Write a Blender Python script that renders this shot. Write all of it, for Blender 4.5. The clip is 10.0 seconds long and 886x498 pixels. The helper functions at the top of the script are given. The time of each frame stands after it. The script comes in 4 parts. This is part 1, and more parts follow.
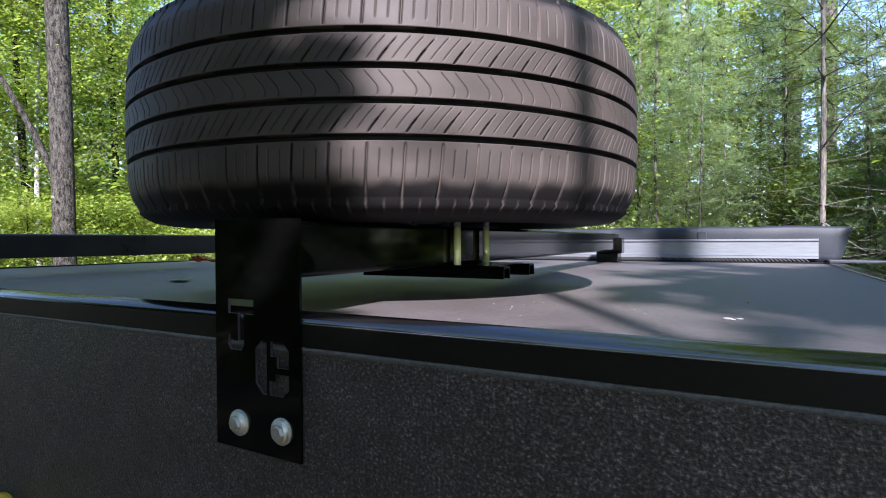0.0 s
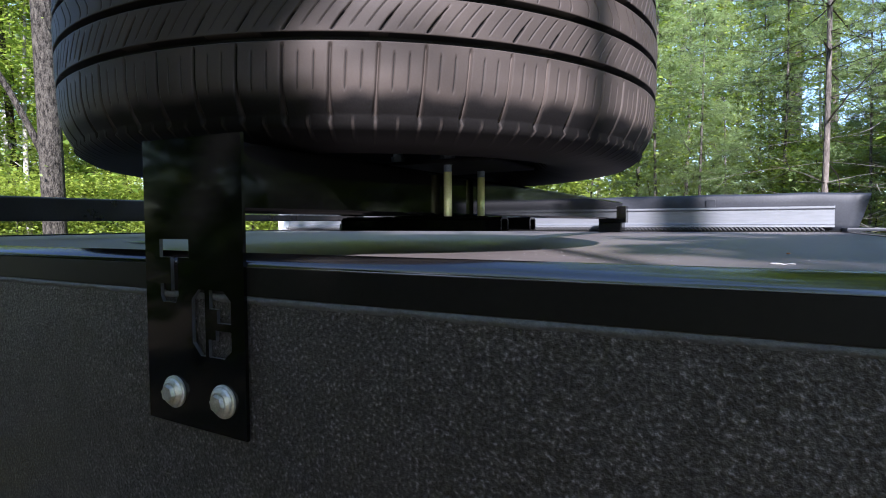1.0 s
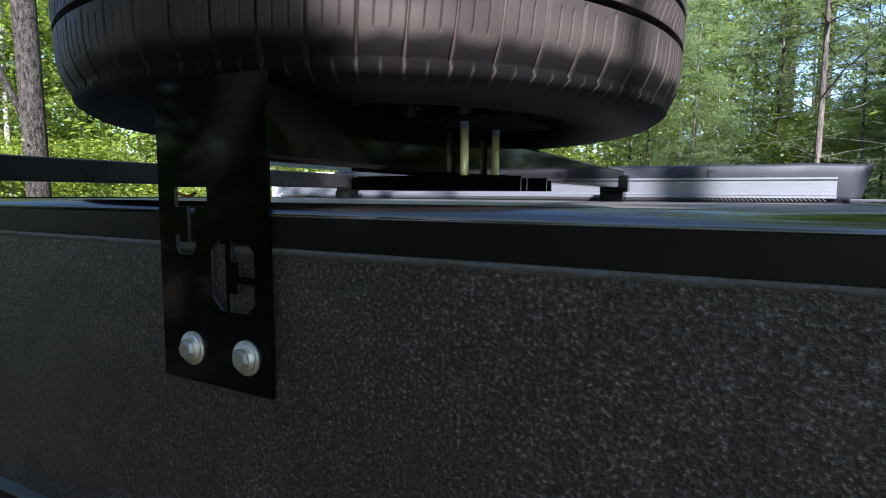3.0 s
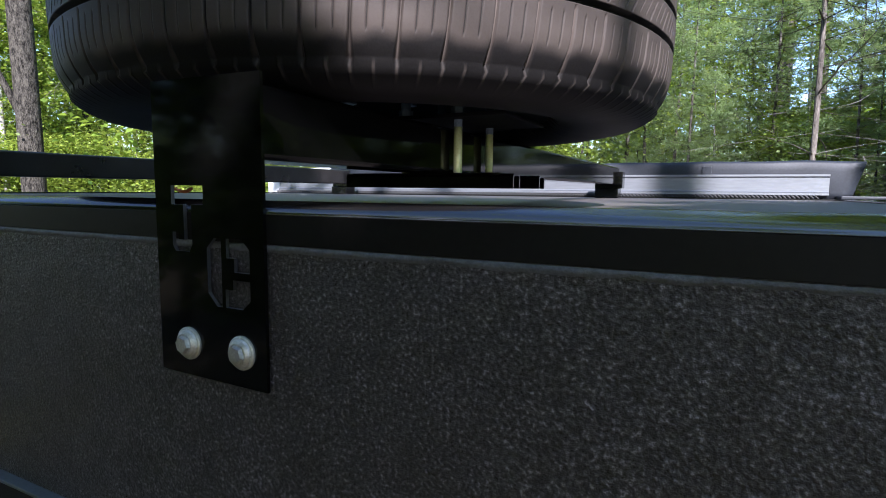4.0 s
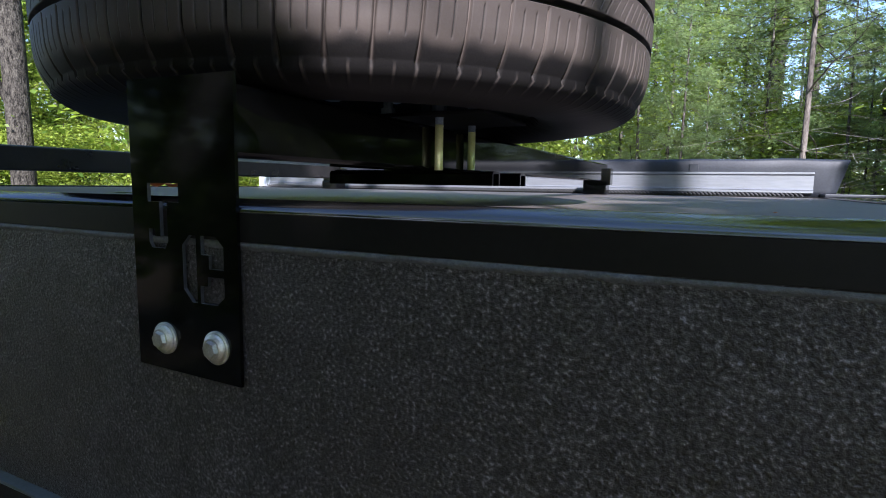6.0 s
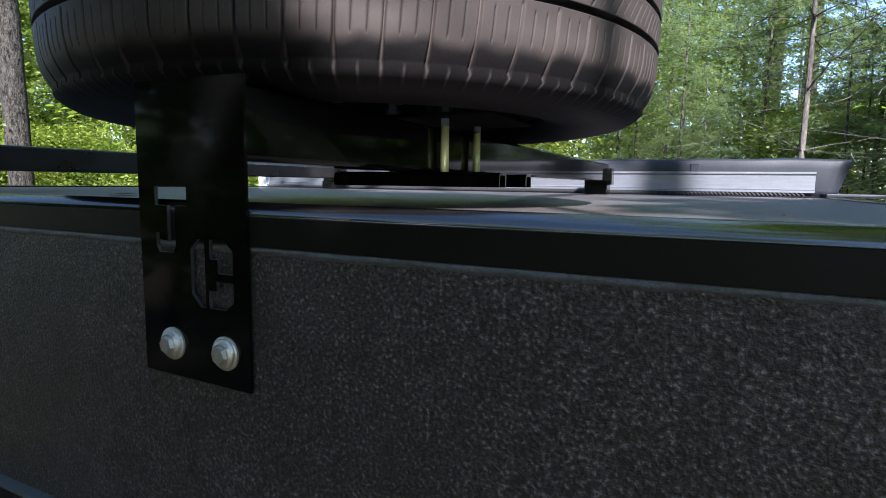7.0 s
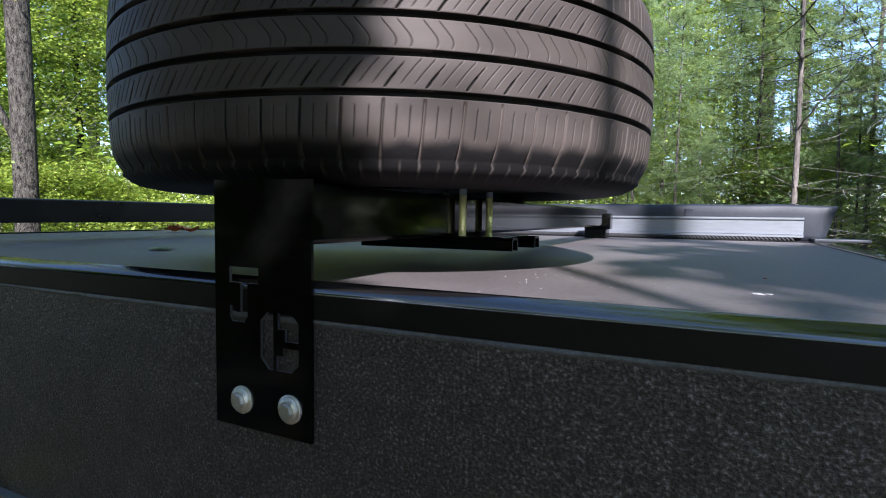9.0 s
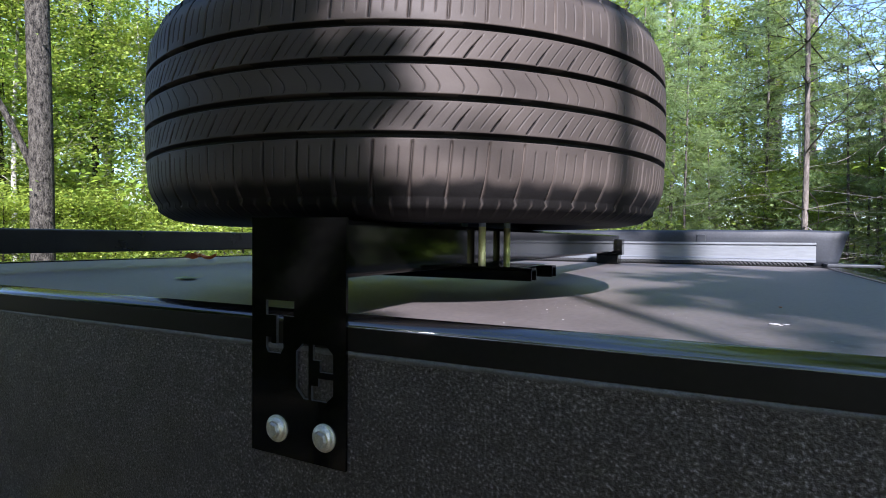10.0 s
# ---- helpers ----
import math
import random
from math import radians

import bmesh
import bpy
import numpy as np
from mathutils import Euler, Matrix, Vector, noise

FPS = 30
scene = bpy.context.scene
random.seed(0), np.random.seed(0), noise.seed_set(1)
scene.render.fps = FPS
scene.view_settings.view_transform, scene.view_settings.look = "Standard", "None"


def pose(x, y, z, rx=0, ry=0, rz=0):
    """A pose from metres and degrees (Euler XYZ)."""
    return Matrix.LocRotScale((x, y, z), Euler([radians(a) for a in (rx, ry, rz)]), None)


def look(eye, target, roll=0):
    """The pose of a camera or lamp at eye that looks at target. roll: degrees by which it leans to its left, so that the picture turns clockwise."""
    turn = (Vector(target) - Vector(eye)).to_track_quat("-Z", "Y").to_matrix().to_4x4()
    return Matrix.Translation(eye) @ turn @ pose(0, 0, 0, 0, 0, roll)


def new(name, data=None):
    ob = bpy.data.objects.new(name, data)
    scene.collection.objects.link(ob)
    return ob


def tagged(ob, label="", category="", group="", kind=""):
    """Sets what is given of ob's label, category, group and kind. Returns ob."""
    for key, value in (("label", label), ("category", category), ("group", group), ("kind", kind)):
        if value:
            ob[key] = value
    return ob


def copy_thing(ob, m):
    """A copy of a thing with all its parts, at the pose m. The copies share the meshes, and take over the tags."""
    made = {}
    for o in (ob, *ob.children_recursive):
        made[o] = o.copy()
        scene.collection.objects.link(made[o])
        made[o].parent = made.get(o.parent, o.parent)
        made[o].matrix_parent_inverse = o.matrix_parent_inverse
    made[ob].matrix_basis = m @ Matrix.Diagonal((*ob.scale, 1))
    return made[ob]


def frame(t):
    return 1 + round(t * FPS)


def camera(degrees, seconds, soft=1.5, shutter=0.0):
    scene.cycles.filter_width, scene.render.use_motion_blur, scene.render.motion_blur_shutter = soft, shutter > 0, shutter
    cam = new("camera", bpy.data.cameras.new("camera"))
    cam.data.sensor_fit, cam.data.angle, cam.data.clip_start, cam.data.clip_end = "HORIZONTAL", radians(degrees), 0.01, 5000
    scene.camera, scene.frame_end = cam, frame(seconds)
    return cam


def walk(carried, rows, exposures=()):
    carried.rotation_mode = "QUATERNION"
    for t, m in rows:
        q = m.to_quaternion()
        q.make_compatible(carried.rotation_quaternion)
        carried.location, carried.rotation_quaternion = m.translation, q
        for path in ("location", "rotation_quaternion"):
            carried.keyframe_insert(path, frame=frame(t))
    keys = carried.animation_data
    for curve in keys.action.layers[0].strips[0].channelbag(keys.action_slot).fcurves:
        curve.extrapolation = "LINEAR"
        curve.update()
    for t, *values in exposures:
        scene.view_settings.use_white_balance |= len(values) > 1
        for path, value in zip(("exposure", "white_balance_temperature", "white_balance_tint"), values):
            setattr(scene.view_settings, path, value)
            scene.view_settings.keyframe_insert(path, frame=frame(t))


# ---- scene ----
cam = camera(77.6, 10.0, soft=1.0)
PATH = [
    (0, (0.311, -0.334, 1.87), (-0.644, 1.423, 1.839), -0.3),
    (0.5, (0.293, -0.305, 1.853), (-0.659, 1.453, 1.799), -0.3),
    (1, (0.276, -0.249, 1.831), (-0.669, 1.511, 1.735), -0.3),
    (1.5, (0.255, -0.249, 1.824), (-0.678, 1.515, 1.69), -0.1),
    (2, (0.248, -0.25, 1.822), (-0.675, 1.517, 1.664), 0.1),
    (2.5, (0.24, -0.246, 1.816), (-0.674, 1.523, 1.635), 0.3),
    (4, (0.249, -0.252, 1.819), (-0.648, 1.523, 1.606), 0.5),
    (4.5, (0.25, -0.255, 1.819), (-0.642, 1.522, 1.597), 0.7),
    (5, (0.261, -0.254, 1.823), (-0.625, 1.525, 1.596), 0.7),
    (5.5, (0.269, -0.252, 1.822), (-0.612, 1.529, 1.592), 0.8),
    (7, (0.256, -0.252, 1.825), (-0.614, 1.533, 1.589), 0.8),
    (7.5, (0.262, -0.248, 1.829), (-0.607, 1.538, 1.593), 0.8),
    (8, (0.269, -0.264, 1.84), (-0.596, 1.526, 1.619), 0.8),
    (8.5, (0.272, -0.294, 1.853), (-0.593, 1.501, 1.675), 0.7),
    (9, (0.263, -0.323, 1.863), (-0.609, 1.473, 1.742), 0.7),
    (9.5, (0.256, -0.33, 1.867), (-0.629, 1.462, 1.79), 0.6),
    (10, (0.258, -0.348, 1.872), (-0.643, 1.437, 1.837), 0.4),
]
walk(cam, [(t, look(eye, target, roll)) for t, eye, target, roll in PATH],
     [(0.0, 2.0, 5720, 23), (1.5, 1.9, 5720, 22), (8.5, 1.84, 5720, 20), (10.0, 1.92, 5700, 21)])

# ---- world, sun, exposure ----
SUN = Vector((0.73, -1.25, 1.0)).normalized()
world = bpy.data.worlds.new("sky")
scene.world = world
world.use_nodes = True
wn = world.node_tree.nodes
sky = wn.new("ShaderNodeTexSky")
sky.sky_type = "NISHITA"
sky.sun_disc = False
sky.dust_density = 0.4
sky.ozone_density = 2.5
sky.sun_elevation = math.asin(SUN.z)
sky.sun_rotation = math.atan2(SUN.x, SUN.y)
wn["Background"].inputs["Strength"].default_value = 0.13
world.node_tree.links.new(sky.outputs["Color"], wn["Background"].inputs["Color"])
sun_data = bpy.data.lights.new("sun", "SUN")
sun_data.energy = 5.0
sun_data.angle = radians(0.55)
sun_data.color = (1.0, 0.955, 0.89)
sun_ob = new("sun", sun_data)
sun_ob.matrix_world = look(SUN * 40, (0, 0, 0))


# ---- materials ----
def socket(node, names, value):
    for n in names:
        if n in node.inputs:
            node.inputs[n].default_value = value
            return


def surface(name, dark, light, rough=0.5, metal=0.0, scale=30.0, fine=400.0, bump=0.15, depth=0.001,
            rough_vary=0.12, spec=0.5, coat=0.0, stretch=(1, 1, 1), detail=6.0, low=0.33, high=0.67):
    """A surface that varies at two scales, with fine relief."""
    m = bpy.data.materials.new(name)
    m.use_nodes = True
    nt = m.node_tree
    b = nt.nodes["Principled BSDF"]
    co = nt.nodes.new("ShaderNodeTexCoord")
    mp = nt.nodes.new("ShaderNodeMapping")
    mp.inputs["Scale"].default_value = stretch
    nt.links.new(co.outputs["Object"], mp.inputs["Vector"])
    n1 = nt.nodes.new("ShaderNodeTexNoise")
    n1.inputs["Scale"].default_value = scale
    n1.inputs["Detail"].default_value = detail
    n2 = nt.nodes.new("ShaderNodeTexNoise")
    n2.inputs["Scale"].default_value = fine
    n2.inputs["Detail"].default_value = 3
    for n in (n1, n2):
        nt.links.new(mp.outputs["Vector"], n.inputs["Vector"])
    mixv = nt.nodes.new("ShaderNodeMath")
    mixv.operation = "MULTIPLY_ADD"
    nt.links.new(n2.outputs["Fac"], mixv.inputs[0])
    mixv.inputs[1].default_value = 0.45
    half = nt.nodes.new("ShaderNodeMath")
    half.operation = "MULTIPLY"
    half.inputs[1].default_value = 0.55
    nt.links.new(n1.outputs["Fac"], half.inputs[0])
    nt.links.new(half.outputs[0], mixv.inputs[2])
    ramp = nt.nodes.new("ShaderNodeValToRGB")
    ramp.color_ramp.elements[0].position, ramp.color_ramp.elements[1].position = low, high
    ramp.color_ramp.elements[0].color = (*dark, 1)
    ramp.color_ramp.elements[1].color = (*light, 1)
    nt.links.new(mixv.outputs[0], ramp.inputs["Fac"])
    nt.links.new(ramp.outputs["Color"], b.inputs["Base Color"])
    rr = nt.nodes.new("ShaderNodeMapRange")
    rr.inputs["To Min"].default_value = max(0.02, rough - rough_vary)
    rr.inputs["To Max"].default_value = min(1.0, rough + rough_vary)
    nt.links.new(n1.outputs["Fac"], rr.inputs["Value"])
    nt.links.new(rr.outputs["Result"], b.inputs["Roughness"])
    b.inputs["Metallic"].default_value = metal
    socket(b, ("Specular IOR Level", "Specular"), spec)
    socket(b, ("Coat Weight", "Clearcoat"), coat)
    bp = nt.nodes.new("ShaderNodeBump")
    bp.inputs["Strength"].default_value = bump
    bp.inputs["Distance"].default_value = depth
    nt.links.new(mixv.outputs[0], bp.inputs["Height"])
    nt.links.new(bp.outputs["Normal"], b.inputs["Normal"])
    return m


def dusted_lit(m, attribute, colour, amount):
    """Lays dust and painted-in light, held in a mesh attribute, over a surface."""
    nt = m.node_tree
    b = nt.nodes["Principled BSDF"]
    old = b.inputs["Base Color"].links[0].from_socket
    a = nt.nodes.new("ShaderNodeAttribute")
    a.attribute_name = attribute
    k = nt.nodes.new("ShaderNodeMath")
    k.operation = "MULTIPLY"
    k.inputs[1].default_value = amount
    nt.links.new(a.outputs["Fac"], k.inputs[0])
    mx = nt.nodes.new("ShaderNodeMixRGB")
    nt.links.new(k.outputs[0], mx.inputs[0])
    nt.links.new(old, mx.inputs[1])
    mx.inputs[2].default_value = (*colour, 1)
    nt.links.new(mx.outputs[0], b.inputs["Base Color"])
    return m


def grainy(name, dark, light):
    """A sprayed coating: rough lumps, crests painted paler for the light they catch, over broad unevenness."""
    m = bpy.data.materials.new(name)
    m.use_nodes = True
    nt = m.node_tree
    b = nt.nodes["Principled BSDF"]
    co = nt.nodes.new("ShaderNodeTexCoord")
    lumps, fine, broad = [nt.nodes.new("ShaderNodeTexNoise") for _ in range(3)]
    for n, scale, detail in ((lumps, 430, 2.0), (fine, 1200, 2), (broad, 26, 4)):
        n.inputs["Scale"].default_value = scale
        n.inputs["Detail"].default_value = detail
        nt.links.new(co.outputs["Object"], n.inputs["Vector"])
    tot = nt.nodes.new("ShaderNodeMath")
    tot.operation = "MULTIPLY_ADD"
    tot.inputs[1].default_value = 0.35
    nt.links.new(fine.outputs["Fac"], tot.inputs[0])
    nt.links.new(lumps.outputs["Fac"], tot.inputs[2])
    patch = nt.nodes.new("ShaderNodeMath")
    patch.operation = "MULTIPLY_ADD"
    patch.inputs[1].default_value = 0.22
    nt.links.new(broad.outputs["Fac"], patch.inputs[0])
    nt.links.new(tot.outputs[0], patch.inputs[2])
    ramp = nt.nodes.new("ShaderNodeValToRGB")
    ramp.color_ramp.elements[0].position, ramp.color_ramp.elements[1].position = 0.70, 0.91
    ramp.color_ramp.elements[0].color, ramp.color_ramp.elements[1].color = (*dark, 1), (*light, 1)
    # brightest stop: glints painted on the highest lumps
    ramp.color_ramp.elements.new(1.0).color = (light[0] * 2.6, light[1] * 2.7, light[2] * 2.9, 1)
    nt.links.new(patch.outputs[0], ramp.inputs["Fac"])
    nt.links.new(ramp.outputs["Color"], b.inputs["Base Color"])
    rough = nt.nodes.new("ShaderNodeMapRange")
    rough.inputs["From Min"].default_value, rough.inputs["From Max"].default_value = 0.35, 0.65
    rough.inputs["To Min"].default_value, rough.inputs["To Max"].default_value = 0.60, 0.22
    nt.links.new(fine.outputs["Fac"], rough.inputs["Value"])
    nt.links.new(rough.outputs["Result"], b.inputs["Roughness"])
    socket(b, ("Specular IOR Level", "Specular"), 0.42)
    bp = nt.nodes.new("ShaderNodeBump")
    bp.inputs["Strength"].default_value = 0.55
    bp.inputs["Distance"].default_value = 0.0022
    nt.links.new(tot.outputs[0], bp.inputs["Height"])
    nt.links.new(bp.outputs["Normal"], b.inputs["Normal"])
    return m


def leafy(name, shade, bright, through_colour, share=0.45):
    """Leaves that let light through, each a little different."""
    m = bpy.data.materials.new(name)
    m.use_nodes = True
    nt = m.node_tree
    out = nt.nodes["Material Output"]
    b = nt.nodes["Principled BSDF"]
    geo = nt.nodes.new("ShaderNodeNewGeometry")
    ramp = nt.nodes.new("ShaderNodeValToRGB")
    ramp.color_ramp.elements[0].color = (*shade, 1)
    ramp.color_ramp.elements[1].color = (*bright, 1)
    nt.links.new(geo.outputs["Random Per Island"], ramp.inputs["Fac"])
    nt.links.new(ramp.outputs["Color"], b.inputs["Base Color"])
    b.inputs["Roughness"].default_value = 0.45
    t = nt.nodes.new("ShaderNodeBsdfTranslucent")
    tint = nt.nodes.new("ShaderNodeMixRGB")
    tint.blend_type = "MIX"
    tint.inputs[0].default_value = 0.6
    nt.links.new(ramp.outputs["Color"], tint.inputs[1])
    tint.inputs[2].default_value = (*through_colour, 1)
    nt.links.new(tint.outputs[0], t.inputs["Color"])
    mx = nt.nodes.new("ShaderNodeMixShader")
    mx.inputs[0].default_value = share
    nt.links.new(b.outputs[0], mx.inputs[1])
    nt.links.new(t.outputs[0], mx.inputs[2])
    nt.links.new(mx.outputs[0], out.inputs["Surface"])
    return m


# the dust tint also carries light painted into the tyre's shoulder cuts
RUBBER = dusted_lit(surface("tyre_rubber", (0.0050, 0.0044, 0.0042), (0.0120, 0.0108, 0.0104), 0.55, 0, 14, 700, 0.25, 0.0006, 0.1, 0.13),
                "dust", (0.32, 0.254, 0.214), 0.345)
GLOSS_BLACK = surface("black_powder_coat", (0.0016, 0.0016, 0.0015), (0.0032, 0.0031, 0.0029), 0.07, 0, 25, 260, 0.03, 0.0003, 0.03, 0.20)
SATIN_BLACK = surface("black_trim", (0.004, 0.004, 0.004), (0.009, 0.009, 0.009), 0.17, 0, 12, 300, 0.04, 0.0004, 0.06, 0.4)
TRIM_BLACK = surface("black_edge_trim", (0.003, 0.0028, 0.0026), (0.006, 0.0056, 0.0052), 0.16, 0, 12, 300, 0.03, 0.0003, 0.03, 0.95)
CUT_EDGE = surface("cut_steel_edge", (0.035, 0.035, 0.038), (0.09, 0.09, 0.095), 0.35, 0.3, 90, 600, 0.2, 0.0003)
LINER = grainy("sprayed_liner", (0.019, 0.0160, 0.0150), (0.062, 0.0535, 0.053))
ROOF = surface("roof_skin", (0.050, 0.043, 0.041), (0.105, 0.090, 0.084), 0.50, 0, 5, 160, 0.06, 0.0006, 0.08, 0.36)
ALUMINIUM = surface("aluminium", (0.19, 0.20, 0.215), (0.27, 0.28, 0.295), 0.38, 0.6, 8, 200, 0.05, 0.0003, 0.08, 0.5, stretch=(0.1, 1, 1))
ZINC = surface("yellow_zinc", (0.74, 0.76, 0.30), (0.90, 0.91, 0.52), 0.25, 0.2, 40, 500, 0.1, 0.0003, 0.08)
STEEL = surface("bright_zinc", (0.40, 0.385, 0.34), (0.66, 0.64, 0.58), 0.42, 0.8, 160, 700, 0.25, 0.0004, 0.1)
BLUE_STEEL = surface("threaded_steel", (0.20, 0.26, 0.30), (0.36, 0.42, 0.47), 0.32, 0.5, 60, 600, 0.15, 0.0003, 0.08)
DUSTY_BLACK = surface("dusty_black_paint", (0.007, 0.0064, 0.0062), (0.024, 0.021, 0.020), 0.30, 0, 18, 420, 0.05, 0.0003, 0.08, 0.4)
MATTE_BLACK = surface("matte_black_steel", (0.0028, 0.0026, 0.0025), (0.006, 0.0056, 0.0054), 0.65, 0, 30, 300, 0.1, 0.0004, 0.08, 0.12)
TRIM_FACE = surface("dull_trim_face", (0.0048, 0.0041, 0.0037), (0.0090, 0.0078, 0.0070), 0.45, 0, 9, 200, 0.06, 0.0004, 0.08, 0.16)
RIM = surface("dark_wheel_paint", (0.006, 0.006, 0.006), (0.014, 0.0135, 0.013), 0.45, 0, 30, 300, 0.1, 0.0005, 0.1, 0.3)
VINYL = surface("grey_vinyl", (0.007, 0.0085, 0.012), (0.018, 0.021, 0.027), 0.5, 0, 9, 200, 0.15, 0.002, 0.1, 0.4)
STRAP = surface("dark_webbing", (0.010, 0.012, 0.016), (0.022, 0.025, 0.031), 0.5, 0, 60, 400, 0.3, 0.001)
ROPE = surface("grey_rope", (0.012, 0.012, 0.0125), (0.05, 0.05, 0.05), 0.8, 0, 300, 900, 0.5, 0.001)
SEALANT = surface("grey_sealant", (0.045, 0.045, 0.047), (0.105, 0.105, 0.108), 0.6, 0, 200, 700, 0.8, 0.001)
FRAME_GREY = surface("frame_grey", (0.060, 0.066, 0.067), (0.10, 0.108, 0.110), 0.6, 0.0, 20, 300, 0.1, 0.0004, 0.1, 0.3)
WHITE = surface("white_plastic", (0.70, 0.71, 0.72), (0.80, 0.80, 0.80), 0.35, 0, 15, 200, 0.05, 0.0004)
AMBER = surface("yellow_lens", (0.75, 0.50, 0.02), (0.85, 0.62, 0.04), 0.25, 0, 20, 200, 0.1, 0.0004)
DRY_LEAF = surface("dry_leaf", (0.36, 0.10, 0.03), (0.55, 0.22, 0.07), 0.6, 0, 120, 500, 0.3, 0.001)
GREEN_LEAF = surface("fallen_green_leaf", (0.14, 0.18, 0.05), (0.26, 0.30, 0.10), 0.5, 0, 120, 500, 0.3, 0.001)
LITTER_WHITE = surface("dry_dropping", (0.18, 0.175, 0.165), (0.42, 0.41, 0.40), 0.8, 0, 200, 800, 0.3, 0.001)
BARK = surface("grey_brown_bark", (0.008, 0.0066, 0.005), (0.110, 0.098, 0.078), 0.9, 0, 26, 90, 1.0, 0.05, 0.05, 0.2, stretch=(1, 1, 0.42), detail=10.0, low=0.40, high=0.66)
PALE_BARK = surface("pale_bark", (0.18, 0.165, 0.14), (0.42, 0.40, 0.36), 0.85, 0, 14, 60, 0.7, 0.02, 0.05, 0.2, stretch=(1, 1, 0.4))
MID_BARK = surface("brown_bark", (0.022, 0.018, 0.014), (0.19, 0.165, 0.14), 0.88, 0, 16, 60, 0.8, 0.02, 0.05, 0.2, stretch=(1, 1, 0.25))
DEAD_WOOD = surface("dead_twig", (0.10, 0.085, 0.07), (0.26, 0.23, 0.20), 0.9, 0, 30, 90, 0.5, 0.005)
GROUND = surface("leaf_litter", (0.018, 0.015, 0.009), (0.10, 0.078, 0.046), 0.95, 0, 1.4, 22, 0.8, 0.05, 0.03, 0.2)
LEAF_A = leafy("maple_leaf", (0.040, 0.085, 0.012), (0.23, 0.33, 0.050), (0.50, 0.66, 0.07), 0.45)
LEAF_B = leafy("beech_leaf", (0.050, 0.095, 0.014), (0.32, 0.40, 0.06), (0.60, 0.70, 0.10), 0.45)
NEEDLE = leafy("pine_needle", (0.10, 0.16, 0.055), (0.30, 0.39, 0.15), (0.46, 0.56, 0.19), 0.45)


# ---- building blocks ----
def part(name, bm, material, parent=None, label="", smooth=False):
    me = bpy.data.meshes.new(name)
    bmesh.ops.recalc_face_normals(bm, faces=bm.faces)
    bm.to_mesh(me)
    bm.free()
    return mesh_part(name, me, material, parent, label, smooth)


def mesh_part(name, me, material, parent=None, label="", smooth=False):
    me.materials.append(material)
    if smooth:
        me.polygons.foreach_set("use_smooth", [True] * len(me.polygons))
    ob = new(name, me)
    ob.parent = parent
    if label:
        tagged(ob, label)
    return ob


def array_mesh(name, verts, faces):
    """A mesh from numpy arrays of places and of equal-sided faces."""
    me = bpy.data.meshes.new(name)
    verts = np.asarray(verts, dtype=np.float32)
    faces = np.asarray(faces, dtype=np.int32)
    k = faces.shape[1]
    me.vertices.add(len(verts))
    me.vertices.foreach_set("co", verts.ravel())
    me.loops.add(faces.size)
    me.loops.foreach_set("vertex_index", faces.ravel())
    me.polygons.add(len(faces))
    me.polygons.foreach_set("loop_start", np.arange(0, faces.size, k, dtype=np.int32))
    me.update(calc_edges=True)
    return me


def thing(name, label, category, at=(0, 0, 0), group="", kind=""):
    ob = new(name)
    ob.location = at
    ob.empty_display_size = 0.05
    return tagged(ob, label, category, group, kind)


def box(bm, x0, x1, y0, y1, z0, z1, bevel=0.0, segments=2):
    made = bmesh.ops.create_cube(bm, size=1.0)["verts"]
    for v in made:
        v.co = Vector(((x0 + x1) / 2 + v.co.x * (x1 - x0), (y0 + y1) / 2 + v.co.y * (y1 - y0), (z0 + z1) / 2 + v.co.z * (z1 - z0)))
    if bevel:
        edges = list({e for v in made for e in v.link_edges})
        bmesh.ops.bevel(bm, geom=edges, offset=bevel, segments=segments, profile=0.6, affect="EDGES", clamp_overlap=True)
    return bm


def slab(*sizes, bevel=0.0, segments=2):
    return box(bmesh.new(), *sizes, bevel=bevel, segments=segments)


def lathe(profile, steps=48, cap=True):
    """A turned shape about z; profile as (radius, height), from the bottom up."""
    bm = bmesh.new()
    rings = []
    for r, z in profile:
        rings.append([bm.verts.new((r * math.cos(2 * math.pi * i / steps), r * math.sin(2 * math.pi * i / steps), z)) for i in range(steps)])
    for a, b in zip(rings, rings[1:]):
        for i in range(steps):
            j = (i + 1) % steps
            bm.faces.new((a[i], a[j], b[j], b[i]))
    if cap:
        bm.faces.new(rings[0][::-1])
        bm.faces.new(rings[-1])
    return bm


def extrude_x(profile, x0, x1, closed=True):
    """A profile of (y, z), drawn out along x."""
    bm = bmesh.new()
    a = [bm.verts.new((x0, y, z)) for y, z in profile]
    b = [bm.verts.new((x1, y, z)) for y, z in profile]
    n = len(profile)
    for i in range(n):
        j = (i + 1) % n
        bm.faces.new((a[i], a[j], b[j], b[i]))
    if closed:
        bm.faces.new(a)
        bm.faces.new(b[::-1])
    return bm


def moved(bm, m):
    bmesh.ops.transform(bm, matrix=m, verts=bm.verts)
    return bm


